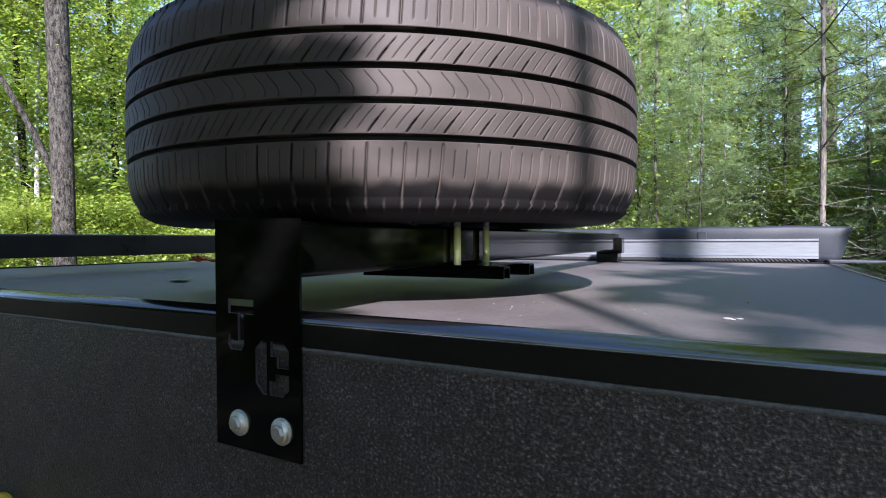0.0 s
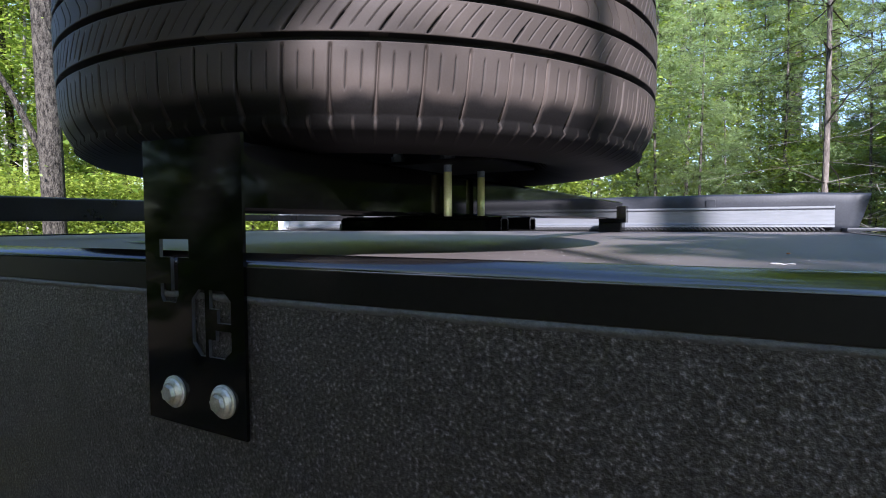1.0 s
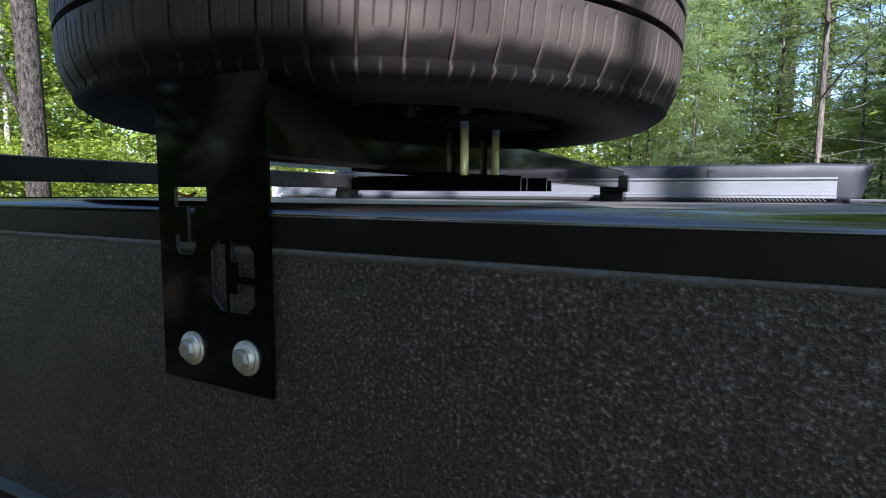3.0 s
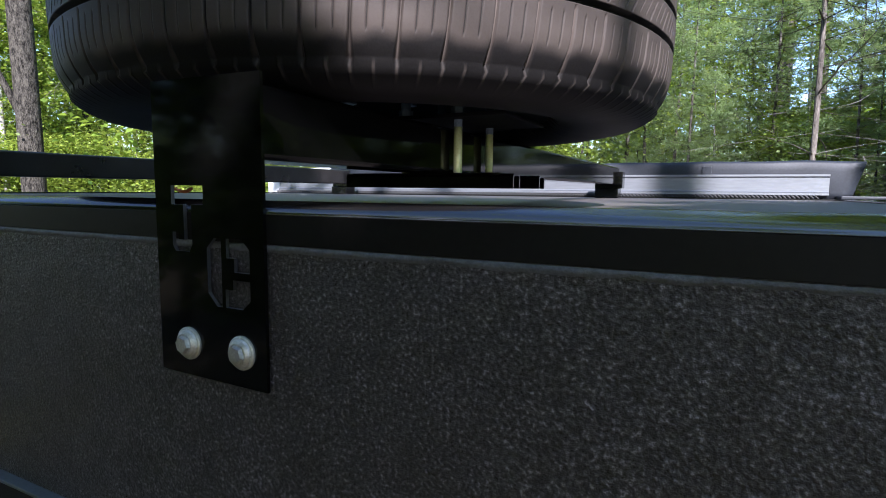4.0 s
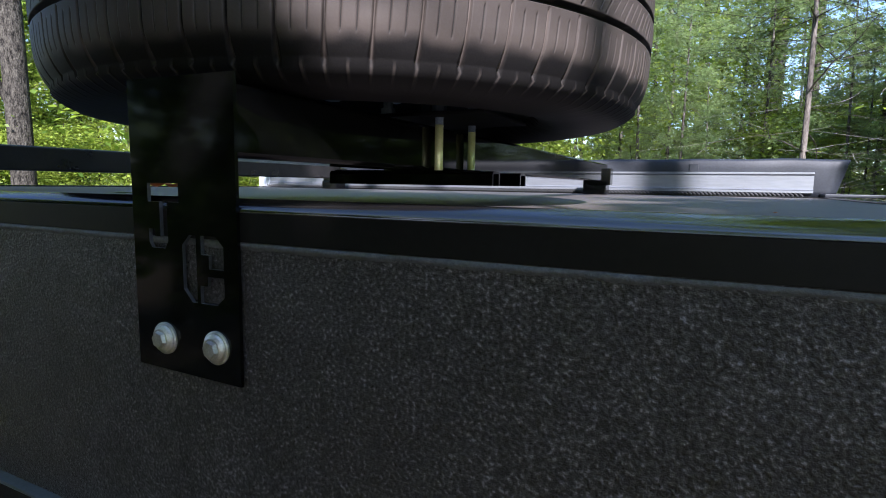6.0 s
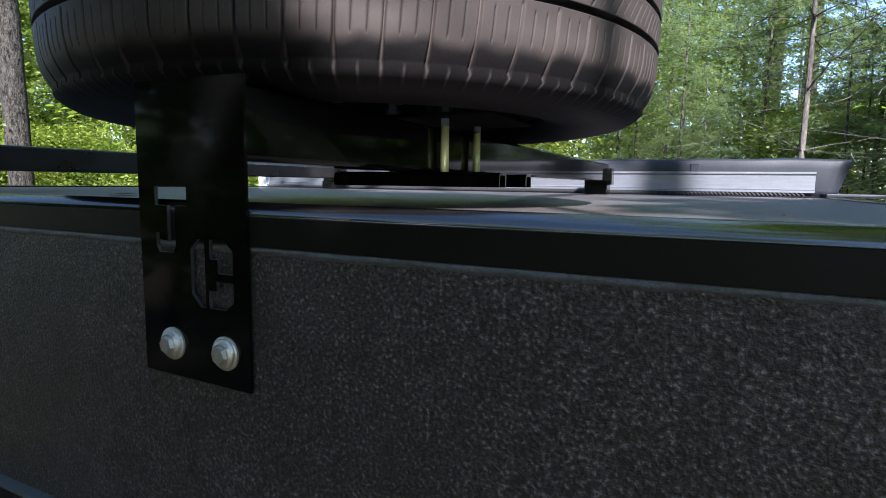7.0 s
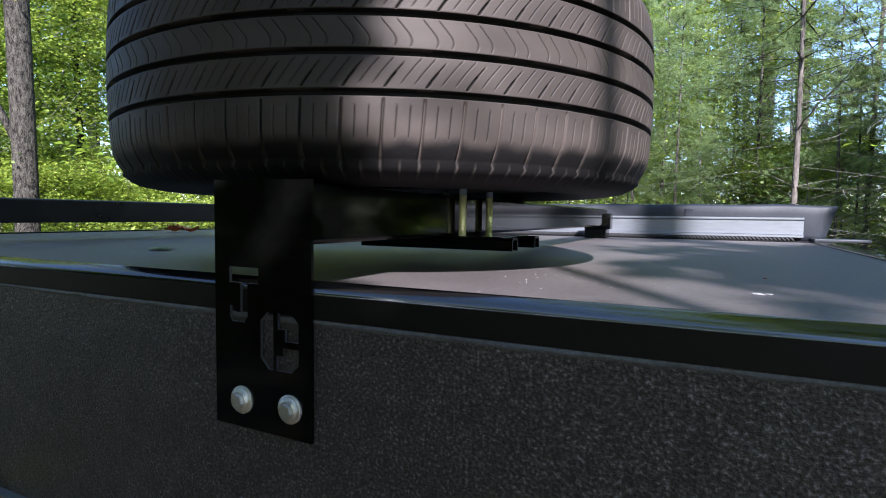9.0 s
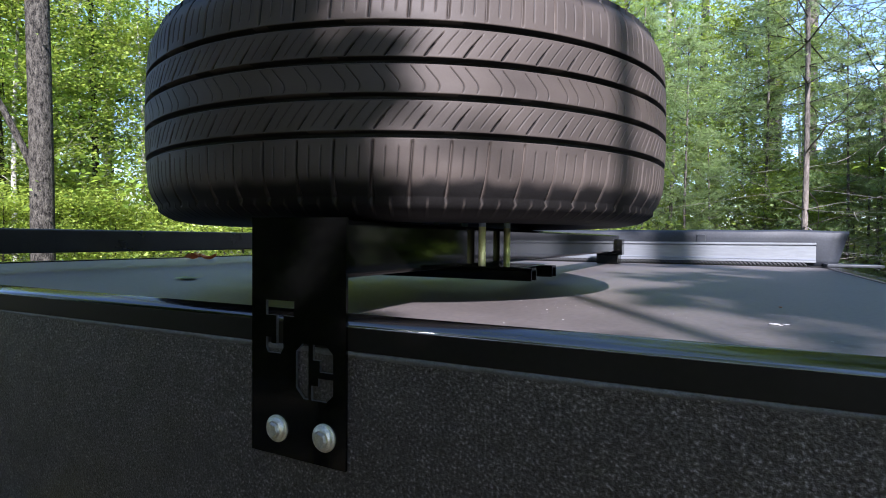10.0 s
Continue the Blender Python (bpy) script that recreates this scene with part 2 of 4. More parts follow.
def cut_plate(outline, holes, y0, y1):
    """A plate in the xz plane between two depths, with holes cut through it."""
    bm = bmesh.new()
    sides = []
    for y in (y0, y1):
        loops, edges = [], []
        for loop in [outline] + holes:
            vs = [bm.verts.new((x, y, z)) for x, z in loop]
            edges += [bm.edges.new((vs[i], vs[(i + 1) % len(vs)])) for i in range(len(vs))]
            loops.append(vs)
        bmesh.ops.triangle_fill(bm, use_beauty=True, use_dissolve=False, edges=edges)
        sides.append(loops)
    for hole, (la, lb) in enumerate(zip(*sides)):
        for i in range(len(la)):
            j = (i + 1) % len(la)
            bm.faces.new((la[i], la[j], lb[j], lb[i])).material_index = min(hole, 1)
    return bm


# ---- trailer ----
R = 1.80          # height of the roof
X0, X1 = -1.46, 0.54
Y1 = 1.53


def value_noise(u, v, seed):
    """Smooth noise over arrays of places, one cell a unit."""
    g = np.random.RandomState(seed).rand(512, 512)
    iu, iv = np.floor(u).astype(int), np.floor(v).astype(int)
    fu, fv = u - iu, v - iv
    fu, fv = fu * fu * (3 - 2 * fu), fv * fv * (3 - 2 * fv)
    a, b = g[iu % 512, iv % 512], g[(iu + 1) % 512, iv % 512]
    c, d = g[iu % 512, (iv + 1) % 512], g[(iu + 1) % 512, (iv + 1) % 512]
    return (a * (1 - fu) + b * fu) * (1 - fv) + (c * (1 - fu) + d * fu) * fv


def liner_panel(x0, x1, z0, z1, y, cell):
    """A sprayed panel with its lumps as real relief."""
    nx, nz = int((x1 - x0) / cell), int((z1 - z0) / cell)
    x, z = np.meshgrid(np.linspace(x0, x1, nx), np.linspace(z0, z1, nz))
    w = value_noise(x * 90, z * 90, 5) * 0.012
    h = value_noise((x + w) * 190, (z - w) * 190, 1) * 0.5 + value_noise((x - w) * 400, (z + w) * 400, 2) * 0.5
    h = np.clip((h - 0.36) * 2.6, 0, 1)
    yy = y - h * 0.00028 - value_noise(x * 9, z * 9, 3) * 0.0012
    verts = np.stack([x, yy, z], -1).reshape(-1, 3)
    i = np.arange(nx * nz).reshape(nz, nx)
    faces = np.stack([i[:-1, :-1], i[:-1, 1:], i[1:, 1:], i[1:, :-1]], -1).reshape(-1, 4)
    return array_mesh("side_panel", verts, faces)


trailer = thing("camping_trailer", "black camping trailer with sprayed textured sides and smooth roof", "trailer", (0, 0, 0))
part("core", slab(X0 + 0.01, X1 - 0.01, 0.012, Y1 - 0.012, 0.55, R - 0.012), SATIN_BLACK, trailer)
part("roof", slab(X0, X1, 0.010, Y1 - 0.004, R - 0.012, R, bevel=0.002), ROOF, trailer, "smooth dark grey roof skin with dust")
mesh_part("side_panel", liner_panel(-0.60, X1, 1.44, R - 0.006, 0.0026, 0.0016), LINER, trailer, "dark grey rough sprayed side", smooth=True)
part("side_panel", slab(X0, -0.60, 0.004, 0.012, 0.55, R - 0.006), LINER, trailer)
part("side_panel", slab(-0.60, X1, 0.004, 0.012, 0.55, 1.44), LINER, trailer)
part("end_panel", slab(X1 - 0.010, X1, 0.012, Y1 - 0.012, 0.55, R - 0.013), LINER, trailer)
part("end_panel", slab(X0, X0 + 0.010, 0.012, Y1 - 0.012, 0.55, R - 0.013), LINER, trailer)
part("far_panel", slab(X0, X1, Y1 - 0.012, Y1 - 0.004, 0.55, R - 0.013), LINER, trailer)
# edge trim: a dull upright face under a glossy rounded lip that slopes back to the roof
part("trim_face", slab(X0, X1, 0.0006, 0.0042, 1.7845, 1.8030, bevel=0.0004), TRIM_FACE, trailer, "dull black upright face of the edge trim")
lip = [(0.0005, 1.8031), (0.0005, 1.8035), (0.0010, 1.8048), (0.0022, 1.8061), (0.0042, 1.8073), (0.0070, 1.8084), (0.0105, 1.8095), (0.0145, 1.8105), (0.0185, 1.8112), (0.0204, 1.8110),
       (0.0215, 1.8096), (0.0235, 1.8086), (0.0270, 1.8089), (0.0310, 1.8090), (0.0350, 1.8083), (0.0400, 1.8067), (0.0460, 1.8046), (0.0520, 1.8023), (0.0560, 1.8003), (0.0554, 1.8001), (0.0048, 1.8001), (0.0044, 1.8031)]
part("edge_trim", extrude_x(lip, X0, X1), TRIM_BLACK, trailer, "glossy black edge trim with a raised lip", smooth=True)
bead = bmesh.new()
rnd = random.Random(4)
rows = []
for i in range(160):
    x = X0 + (X1 - X0) * i / 159
    d = rnd.uniform(-0.0006, 0.0006)
    rows.append([bead.verts.new((x, 0.0042, 1.7848)), bead.verts.new((x, 0.0008 + d * 0.5, 1.7838)), bead.verts.new((x, 0.0006 + d * 0.7, 1.7812 + d)), bead.verts.new((x, 0.0032, 1.7785 + d))])
for a, b in zip(rows, rows[1:]):
    for k in range(3):
        bead.faces.new((a[k], b[k], b[k + 1], a[k + 1]))
part("sealant_bead", bead, SEALANT, trailer, "thin grey sealant bead", smooth=True)
part("end_trim", slab(X0 - 0.002, X0 + 0.03, 0.036, Y1 - 0.03, R - 0.0005, R + 0.004, bevel=0.0015), SATIN_BLACK, trailer)
part("end_trim", slab(X1 - 0.03, X1 + 0.002, 0.036, Y1 - 0.03, R - 0.0005, R + 0.004, bevel=0.0015), SATIN_BLACK, trailer)
part("far_trim", slab(X0, X1, Y1 - 0.030, Y1, R - 0.0005, R + 0.004, bevel=0.0015), SATIN_BLACK, trailer)
for x in (X0 + 0.25, X1 - 0.25):
    for y in (0.06, Y1 - 0.06):
        w = moved(lathe([(0.10, -0.11), (0.30, -0.11), (0.345, -0.08), (0.345, 0.08), (0.30, 0.11), (0.10, 0.11)], 40), pose(x, y, 0.345, 90))
        part("wheel", w, RUBBER, trailer, smooth=True)
part("chassis", slab(X0, X1, 0.2, Y1 - 0.2, 0.42, 0.55), SATIN_BLACK, trailer)
# side door frame, whose top edge shows low on the side
frame_o = [(-1.02, 0.80), (-0.06, 0.80), (-0.06, 1.50), (-0.08, 1.535), (-0.11, 1.5525), (-0.97, 1.5525), (-1.0, 1.535), (-1.02, 1.50)]
frame_i = [(-0.99, 0.83), (-0.09, 0.83), (-0.09, 1.49), (-0.10, 1.52), (-0.12, 1.530), (-0.96, 1.530), (-0.98, 1.52), (-0.99, 1.49)]
part("door_frame", cut_plate(frame_o, [frame_i], -0.006, 0.004), SATIN_BLACK, trailer).data.materials.append(SATIN_BLACK)
part("door_frame_edge", slab(-0.97, -0.11, -0.0078, 0.003, 1.5500, 1.5533, bevel=0.001), FRAME_GREY, trailer, "pale grey edge of the door frame")
part("door", slab(-0.99, -0.09, -0.002, 0.0035, 0.83, 1.530), LINER, trailer)

lens = moved(lathe([(0.036, 0.0), (0.036, 0.012), (0.030, 0.021), (0.018, 0.027), (0.004, 0.029)], 32), pose(-0.468, -0.006, 1.533, 90))
part("marker_lamp", lens, AMBER, trailer, "round yellow plastic marker lens", smooth=True)

# ---- roof rack: two cross bars, each with an end plate and a clamp ----
PX0, PX1, PZ0, PZ1 = -0.0985, 0.0, 1.6920, 1.8895


def letter_holes():
    j = [(-0.0825, 1.8205), (-0.0520, 1.8205), (-0.0520, 1.8080), (-0.0635, 1.8080), (-0.0635, 1.7815), (-0.0665, 1.7765), (-0.0800, 1.7765), (-0.0825, 1.7805),
         (-0.0825, 1.7895), (-0.0765, 1.7895), (-0.0765, 1.7845), (-0.0710, 1.7845), (-0.0710, 1.8080), (-0.0825, 1.8080)]
    left = [(-0.0430, 1.7870), (-0.0500, 1.7800), (-0.0500, 1.7505), (-0.0420, 1.7420), (-0.0370, 1.7420), (-0.0370, 1.7870)]
    top = [(-0.0325, 1.7870), (-0.0190, 1.7870), (-0.0122, 1.7805), (-0.0122, 1.7655), (-0.0255, 1.7655), (-0.0255, 1.7745), (-0.0325, 1.7745)]
    low = [(-0.0340, 1.7420), (-0.0190, 1.7420), (-0.0122, 1.7480), (-0.0122, 1.7605), (-0.0270, 1.7605), (-0.0270, 1.7540), (-0.0340, 1.7540)]
    return [j, left, top, low]


def hollow_bar(x0, x1, y0, y1, z0, z1, wall=0.003):
    bm = bmesh.new()
    r = 0.004
    for inset in (0, wall):
        a, b, c, d, q = x0 + inset, x1 - inset, z0 + inset, z1 - inset, max(r - inset, 0.001)
        prof = []
        for cx, cz, s in ((b - q, c + q, -90), (b - q, d - q, 0), (a + q, d - q, 90), (a + q, c + q, 180)):
            prof += [(cx + q * math.cos(radians(s + t)), cz + q * math.sin(radians(s + t))) for t in (0, 30, 60, 90)]
        if inset == 0:
            outer = prof
        else:
            inner = prof
    n = len(outer)
    ring = {}
    for k, prof in (("o", outer), ("i", inner)):
        for e, y in ((0, y0), (1, y1)):
            ring[k, e] = [bm.verts.new((x, y, z)) for x, z in prof]
    for i in range(n):
        j = (i + 1) % n
        bm.faces.new((ring["o", 0][i], ring["o", 0][j], ring["o", 1][j], ring["o", 1][i]))
        bm.faces.new((ring["i", 0][i], ring["i", 1][i], ring["i", 1][j], ring["i", 0][j]))
        for e in (0, 1):
            bm.faces.new((ring["o", e][i], ring["i", e][i], ring["i", e][j], ring["o", e][j]))
    return bm


def bolt(parent, x, z, y):
    head = bmesh.new()
    six = bmesh.ops.create_cone(head, cap_ends=True, segments=6, radius1=0.0064, radius2=0.0054, depth=0.0028)["verts"]
    bmesh.ops.translate(head, verts=six, vec=(0, 0, 0.0060))
    b = part("bolt", moved(head, pose(x, y, z, 90, 0, 0) @ pose(0, 0, 0, 0, 0, 17)), STEEL, parent, "galvanised hex bolt")
    part("washer", moved(lathe([(0.0112, 0.0), (0.0112, 0.0014), (0.0104, 0.0020), (0.0096, 0.0022), (0.0090, 0.0036), (0.0072, 0.0050)], 32), pose(x, y, z, 90)), STEEL, b)


def cross_bar(dx, label):
    rack = thing("cross_bar", label, "roof bar", (dx, 0, R + 0.038), "roof bars")
    base = Matrix.Translation((0, 0, -(R + 0.038)))
    bars = part("bar", moved(hollow_bar(-0.0765, -0.0255, 0.0035, 1.425, 1.838, 1.888), base), DUSTY_BLACK if dx else GLOSS_BLACK, rack, smooth=False)
    plate = part("end_plate", moved(cut_plate([(PX0, PZ0), (PX1, PZ0 - 0.0015), (PX1, PZ1 - 0.001), (PX0, PZ1)], letter_holes(), -0.0024, 0.0002), base), GLOSS_BLACK, rack,
         "glossy black end plate with stencil cut-outs")
    plate.data.materials.append(CUT_EDGE)
    for bx in (-0.0695, -0.0205):
        bolt(rack, bx, 1.7140 - (R + 0.038), -0.0024)
    # far end: an upright bracket round the bar, on a foot on the roof
    cl = slab(-0.090, -0.012, 1.405, 1.445, 1.828, 1.876, bevel=0.002)
    part("clamp", moved(cl, base), SATIN_BLACK, rack)
    ft = slab(-0.088, -0.022, 1.395, 1.45, 1.800, 1.829, bevel=0.003)
    part("foot", moved(ft, base), SATIN_BLACK, rack)
    return rack


cross_bar(0.0, "glossy black square roof bar carrying the spare wheel")
cross_bar(-0.96, "glossy black square roof bar at the trailer's other end")

# ---- wheel carrier: two channels under the bar, four rods, a top plate ----
carrier = thing("wheel_carrier", "black steel wheel carrier with yellow zinc rods", "bracket", (-0.051, 0.355, 1.838))
off = Matrix.Translation((0.051, -0.355, -1.838))


def channel(y):
    prof = [(-0.011, 0.0), (-0.011, 0.012), (-0.008, 0.0155), (0.008, 0.0155), (0.011, 0.012), (0.011, 0.0), (0.0085, 0.0), (0.0085, 0.011), (0.007, 0.013), (-0.007, 0.013), (-0.0085, 0.011), (-0.0085, 0.0)]
    return moved(extrude_x([(y + a, 1.8215 + b) for a, b in prof], -0.162, 0.052), off)


for y in (0.310, 0.402):
    part("channel", channel(y), GLOSS_BLACK, carrier)
part("base_plate", moved(slab(-0.155, 0.036, 0.300, 0.412, 1.8355, 1.8380, bevel=0.0008), off), GLOSS_BLACK, carrier)
part("top_plate", moved(slab(-0.150, 0.046, 0.285, 0.425, 1.8965, 1.9005, bevel=0.0010), off), MATTE_BLACK, carrier)
for x in (-0.0175, -0.0845):
    for y in (0.310, 0.402):
        rod = part("rod", moved(lathe([(0.0048, 1.8225), (0.0048, 1.8885)], 20), off @ Matrix.Translation((x, y, 0))), ZINC, carrier, "yellow zinc-plated threaded rod", smooth=True)
        part("sleeve", moved(lathe([(0.0046, 1.8885), (0.0046, 1.8965), (0.0056, 1.8965), (0.0056, 1.930)], 20), off @ Matrix.Translation((x, y, 0))), BLUE_STEEL, rod, smooth=True)
        nut = bmesh.new()
        bmesh.ops.create_cone(nut, cap_ends=True, segments=6, radius1=0.0084, radius2=0.0084, depth=0.007)
        part("nut", moved(nut, off @ Matrix.Translation((x, y, 1.9060))), BLUE_STEEL, rod)
        part("washer", moved(lathe([(0.0125, 1.9005), (0.0125, 1.9025), (0.0060, 1.9025)], 24), off @ Matrix.Translation((x, y, 0))), BLUE_STEEL, rod)

# ---- spare wheel ----
TC = Vector((-0.1456, 0.3500, 2.0065))
TR, TH = 0.3430, 0.1000
wheel = thing("spare_wheel", "worn black road tyre on a dark wheel lying flat", "wheel", (TC.x, TC.y, TC.z - 0.1165))


def tyre():
    """Tread with grooves and cuts as real relief, shoulders and side walls. The mesh's columns follow the cuts."""
    pitch = 64
    grooves = (-0.0465, -0.0150, 0.0152, 0.0465)
    columns = [-24 + k / 48 for k in range(28 * 48)] + [4 + k / 12 for k in range(36 * 12)]
    a = np.array(columns)[None, :]
    near = a < 4
    lower = [(0.213, -0.098), (0.222, -0.108), (0.245, -0.1150), (0.272, -0.1178), (0.296, -0.1165), (0.312, -0.1135), (0.322, -0.1085), (0.3285, -0.1035)]
    fine_steps = [g + k * 0.00065 for g in grooves for k in range(-6, 7)]
    zt = np.array(sorted(fine_steps + [k for k in np.linspace(-0.0985, 0.0985, 112) if min(abs(k - g) for g in grooves) > 0.0042]))
    rt = TR - 0.0035 * (zt / 0.08) ** 2 - 0.0085 * np.clip((np.abs(zt) - 0.070) / 0.0285, 0, 1) ** 2.2
    prof = lower + list(zip(rt, zt)) + [(r, -z) for r, z in lower[::-1]]
    n, steps = len(prof), len(columns)
    r = np.array([p[0] for p in prof])[:, None] * np.ones((1, steps))
    z = np.array([p[1] for p in prof])[:, None] * np.ones((1, steps))
    az = np.abs(z)
    tread = az < 0.0986

    # how far the cuts lean, in pitches, from the lower shoulder up
    def lean(h):
        s = 0.10 * min(1.0, max(0.0, (-0.0465 - h) / 0.05)) * -1
        u = min(1.0, max(0.0, (h + 0.0430) / 0.0250))
        s += 0.50 * u + 0.10 * u * u
        u = min(1.0, max(0.0, (h + 0.0120) / 0.0242))
        s += 0.06 * math.sin(u * 7) if u < 0.45 else 0.06 * math.sin(3.15) - (u - 0.45) * 0.62
        u = min(1.0, max(0.0, (h - 0.0180) / 0.0250))
        s += 0.50 * u + 0.10 * u * u
        return s + 0.10 * min(1.0, max(0.0, (h - 0.0465) / 0.05))
    s = np.array([lean(p[1]) for p in prof])[:, None]
    th = (a + s) * 2 * np.pi / pitch

    def cut(phase, width, depth, where):
        """A narrow cut where the phase, in pitches, is near a whole number."""
        q = np.abs((phase + 0.5) % 1.0 - 0.5)
        return np.clip(1.0 - q / width, 0, 1) ** 0.6 * where * depth

    d = np.zeros_like(r)
    # real dust on the tread, plus light painted into the shoulder cuts
    dust = np.zeros_like(r)
    for g in grooves:
        d = np.maximum(d, np.clip((0.0027 - np.abs(z - g)) / 0.0007, 0, 1) * 0.0075)
    one, two = 1.05 / 48, 2.05 / 48
    for rib in ((z < -0.0505) & tread, (z > 0.0505) & tread):
        d = np.maximum(d, cut(a, np.where(near, two, 0.1), 0.0030, rib & (az < 0.0975)))
        wide = 0.016 + np.clip((az - 0.070) / 0.028, 0, 1) ** 1.5 * 0.040
        k = np.clip(1.5 - np.abs((a + 0.5) % 1.0 - 0.5) / wide, 0, 1) * (rib & (az > 0.070))
        d = np.maximum(d, k * 0.0040)
        # light caught in the flared cut ends, put in as pale colour
        dust = np.maximum(dust, k * 0.7 * (0.25 + 0.75 * value_noise(np.broadcast_to(a, r.shape) * 0.7, z * 20 + 9, 31)) * np.clip((az - 0.070) / 0.015, 0, 1) * np.clip((0.1000 - az) / 0.006, 0, 1))
        # the cuts on the sunlit side are painted paler along their length
        pale = np.clip((a + 12.5) / 4, 0, 1) * (0.45 + 0.55 * value_noise(np.broadcast_to(a + 40, r.shape) * 1.7, z * 30 + 5, 33))
        dust = np.maximum(dust, cut(a, np.where(near, two, 0.1), 1.0, rib & (az < 0.0975)) * pale)
        for m in (16 / 48, 32 / 48):
            d = np.maximum(d, cut(a + m, one, 0.0016, near & rib & (az > 0.056) & (az < 0.082)))
    for z0, z1 in ((-0.0425, -0.0185), (0.0187, 0.0425)):
        rib = (z > z0) & (z < z1)
        u = (z - z0) / (z1 - z0)
        d = np.maximum(d, cut(a, np.where(near, np.where(u < 0.5, two, one), 0.1), 0.0026, rib & (u < 0.84)))
        for m in (16 / 48, 32 / 48):
            d = np.maximum(d, cut(a + m, one, 0.0013, near & rib & (u > 0.12) & (u < 0.93)))
    rib = np.abs(z) < 0.0112
    u = (z + 0.0112) / 0.0224
    for m in (0.0, 18 / 48):
        d = np.maximum(d, cut(a + m, one, 0.0012, near & rib & (u > 0.06) & (u < 0.95)))
    bars = np.abs((a * 2 + 0.5) % 1 - 0.5) < 0.10
    d = d - 0.0007 * (bars & (az > 0.1030) & (az < 0.1140)) * (r > 0.30)
    # pale dots at the middle of the shoulder bars
    dust = np.maximum(dust, 0.22 * (bars & (np.abs((a * 2 + 0.5) % 1 - 0.5) < 0.05) & (az > 0.1030) & (az < 0.1090) & (r > 0.315)))
    wide_a = np.broadcast_to(a + 30, r.shape)
    d = d + (value_noise(wide_a * 1.5, z * 90 + 50, 9) - 0.5) * 0.0004 * tread
    worn = value_noise(wide_a * 0.8, z * 40 + 30, 21)
    dust = np.maximum(dust, (0.30 + 0.16 * worn) * (d < 0.001) * np.clip((np.where(z < 0, 0.0890, 0.0960) + 0.008 * (value_noise(wide_a * 2.3, z * 60 + 11, 41) - 0.5) - az) / 0.009, 0, 1))
    rr = r - d
    verts = np.stack([rr * np.cos(th), rr * np.sin(th), z], -1).reshape(-1, 3)
    i = np.arange(n * steps).reshape(n, steps)
    j = np.roll(i, -1, axis=1)
    faces = np.stack([i[:-1], j[:-1], j[1:], i[1:]], -1).reshape(-1, 4)
    me = array_mesh("tyre", verts, faces)
    at = me.attributes.new("dust", "FLOAT", "POINT")
    at.data.foreach_set("value", dust.astype(np.float32).ravel())
    return me


ty = mesh_part("tyre", tyre(), RUBBER, wheel, "worn black tyre with four grooves and fine cuts", smooth=False)
ty.location = (0, 0, 0.1165)
ty.rotation_euler = (0, 0, radians(2.0))
rim_prof = [(0.004, -0.053), (0.045, -0.055), (0.085, -0.058), (0.095, -0.045), (0.150, -0.050), (0.172, -0.072), (0.190, -0.090), (0.212, -0.096), (0.224, -0.104), (0.226, -0.098),
            (0.214, -0.088), (0.196, -0.060), (0.190, 0.0), (0.196, 0.060), (0.214, 0.092), (0.226, 0.104)]
rim_ob = part("rim", lathe(rim_prof, 96, cap=False), RIM, wheel, smooth=True)
rim_ob.location = (0, 0, 0.1165)
for k in range(5):
    q = 2 * math.pi * k / 5 + 0.3
    nut = bmesh.new()
    bmesh.ops.create_cone(nut, cap_ends=True, segments=6, radius1=0.0105, radius2=0.009, depth=0.018)
    part("lug_nut", moved(nut, Matrix.Translation((0.070 * math.cos(q), 0.070 * math.sin(q), 0.1165 - 0.064))), BLUE_STEEL, wheel)

# ---- awning along the far side ----
awning = thing("awning", "folded awning with a bright aluminium rail and grey vinyl cover", "awning", (-0.4, 1.53, R + 0.005))
aw = Matrix.Translation((0.4, -1.53, -(R + 0.005)))
rail = [(1.5190, 1.8130), (1.5150, 1.8135), (1.5150, 1.8185), (1.5185, 1.8200), (1.5165, 1.8215), (1.5185, 1.8235), (1.5205, 1.8250), (1.5205, 1.8600), (1.5180, 1.8625),
        (1.5150, 1.8640), (1.5150, 1.8690), (1.5190, 1.8695), (1.5260, 1.8695), (1.5260, 1.8130)]
part("rail", moved(extrude_x(rail, -1.42, 0.498), aw), ALUMINIUM, awning, "bright extruded aluminium rail")


def cover():
    bm = bmesh.new()
    rnd = random.Random(8)
    cols = []
    n = 70
    for i in range(n + 1):
        x = -1.16 + (0.548 + 1.16) * i / n
        wav = 0.002 * math.sin(i * 0.7) + rnd.uniform(-0.001, 0.001)
        end = max(0.0, (i - n + 4) / 4)
        ring = []
        for y, z in ((1.530, 1.801), (1.529, 1.820), (1.529, 1.85), (1.530, 1.880), (1.532, 1.898), (1.535, 1.9050), (1.541, 1.9070), (1.556, 1.9065), (1.568, 1.89), (1.570, 1.85), (1.566, 1.801)):
            up = (z - 1.801) / 0.107
            ring.append(bm.verts.new((x + 0.030 * up * end, y + wav * up, z + wav * 0.6 * up - 0.004 * end * up)))
        cols.append(ring)
    for a, b in zip(cols, cols[1:]):
        for k in range(len(a)):
            m = (k + 1) % len(a)
            bm.faces.new((a[k], a[m], b[m], b[k]))
    bm.faces.new(cols[0])
    bm.faces.new(cols[-1][::-1])
    return bm


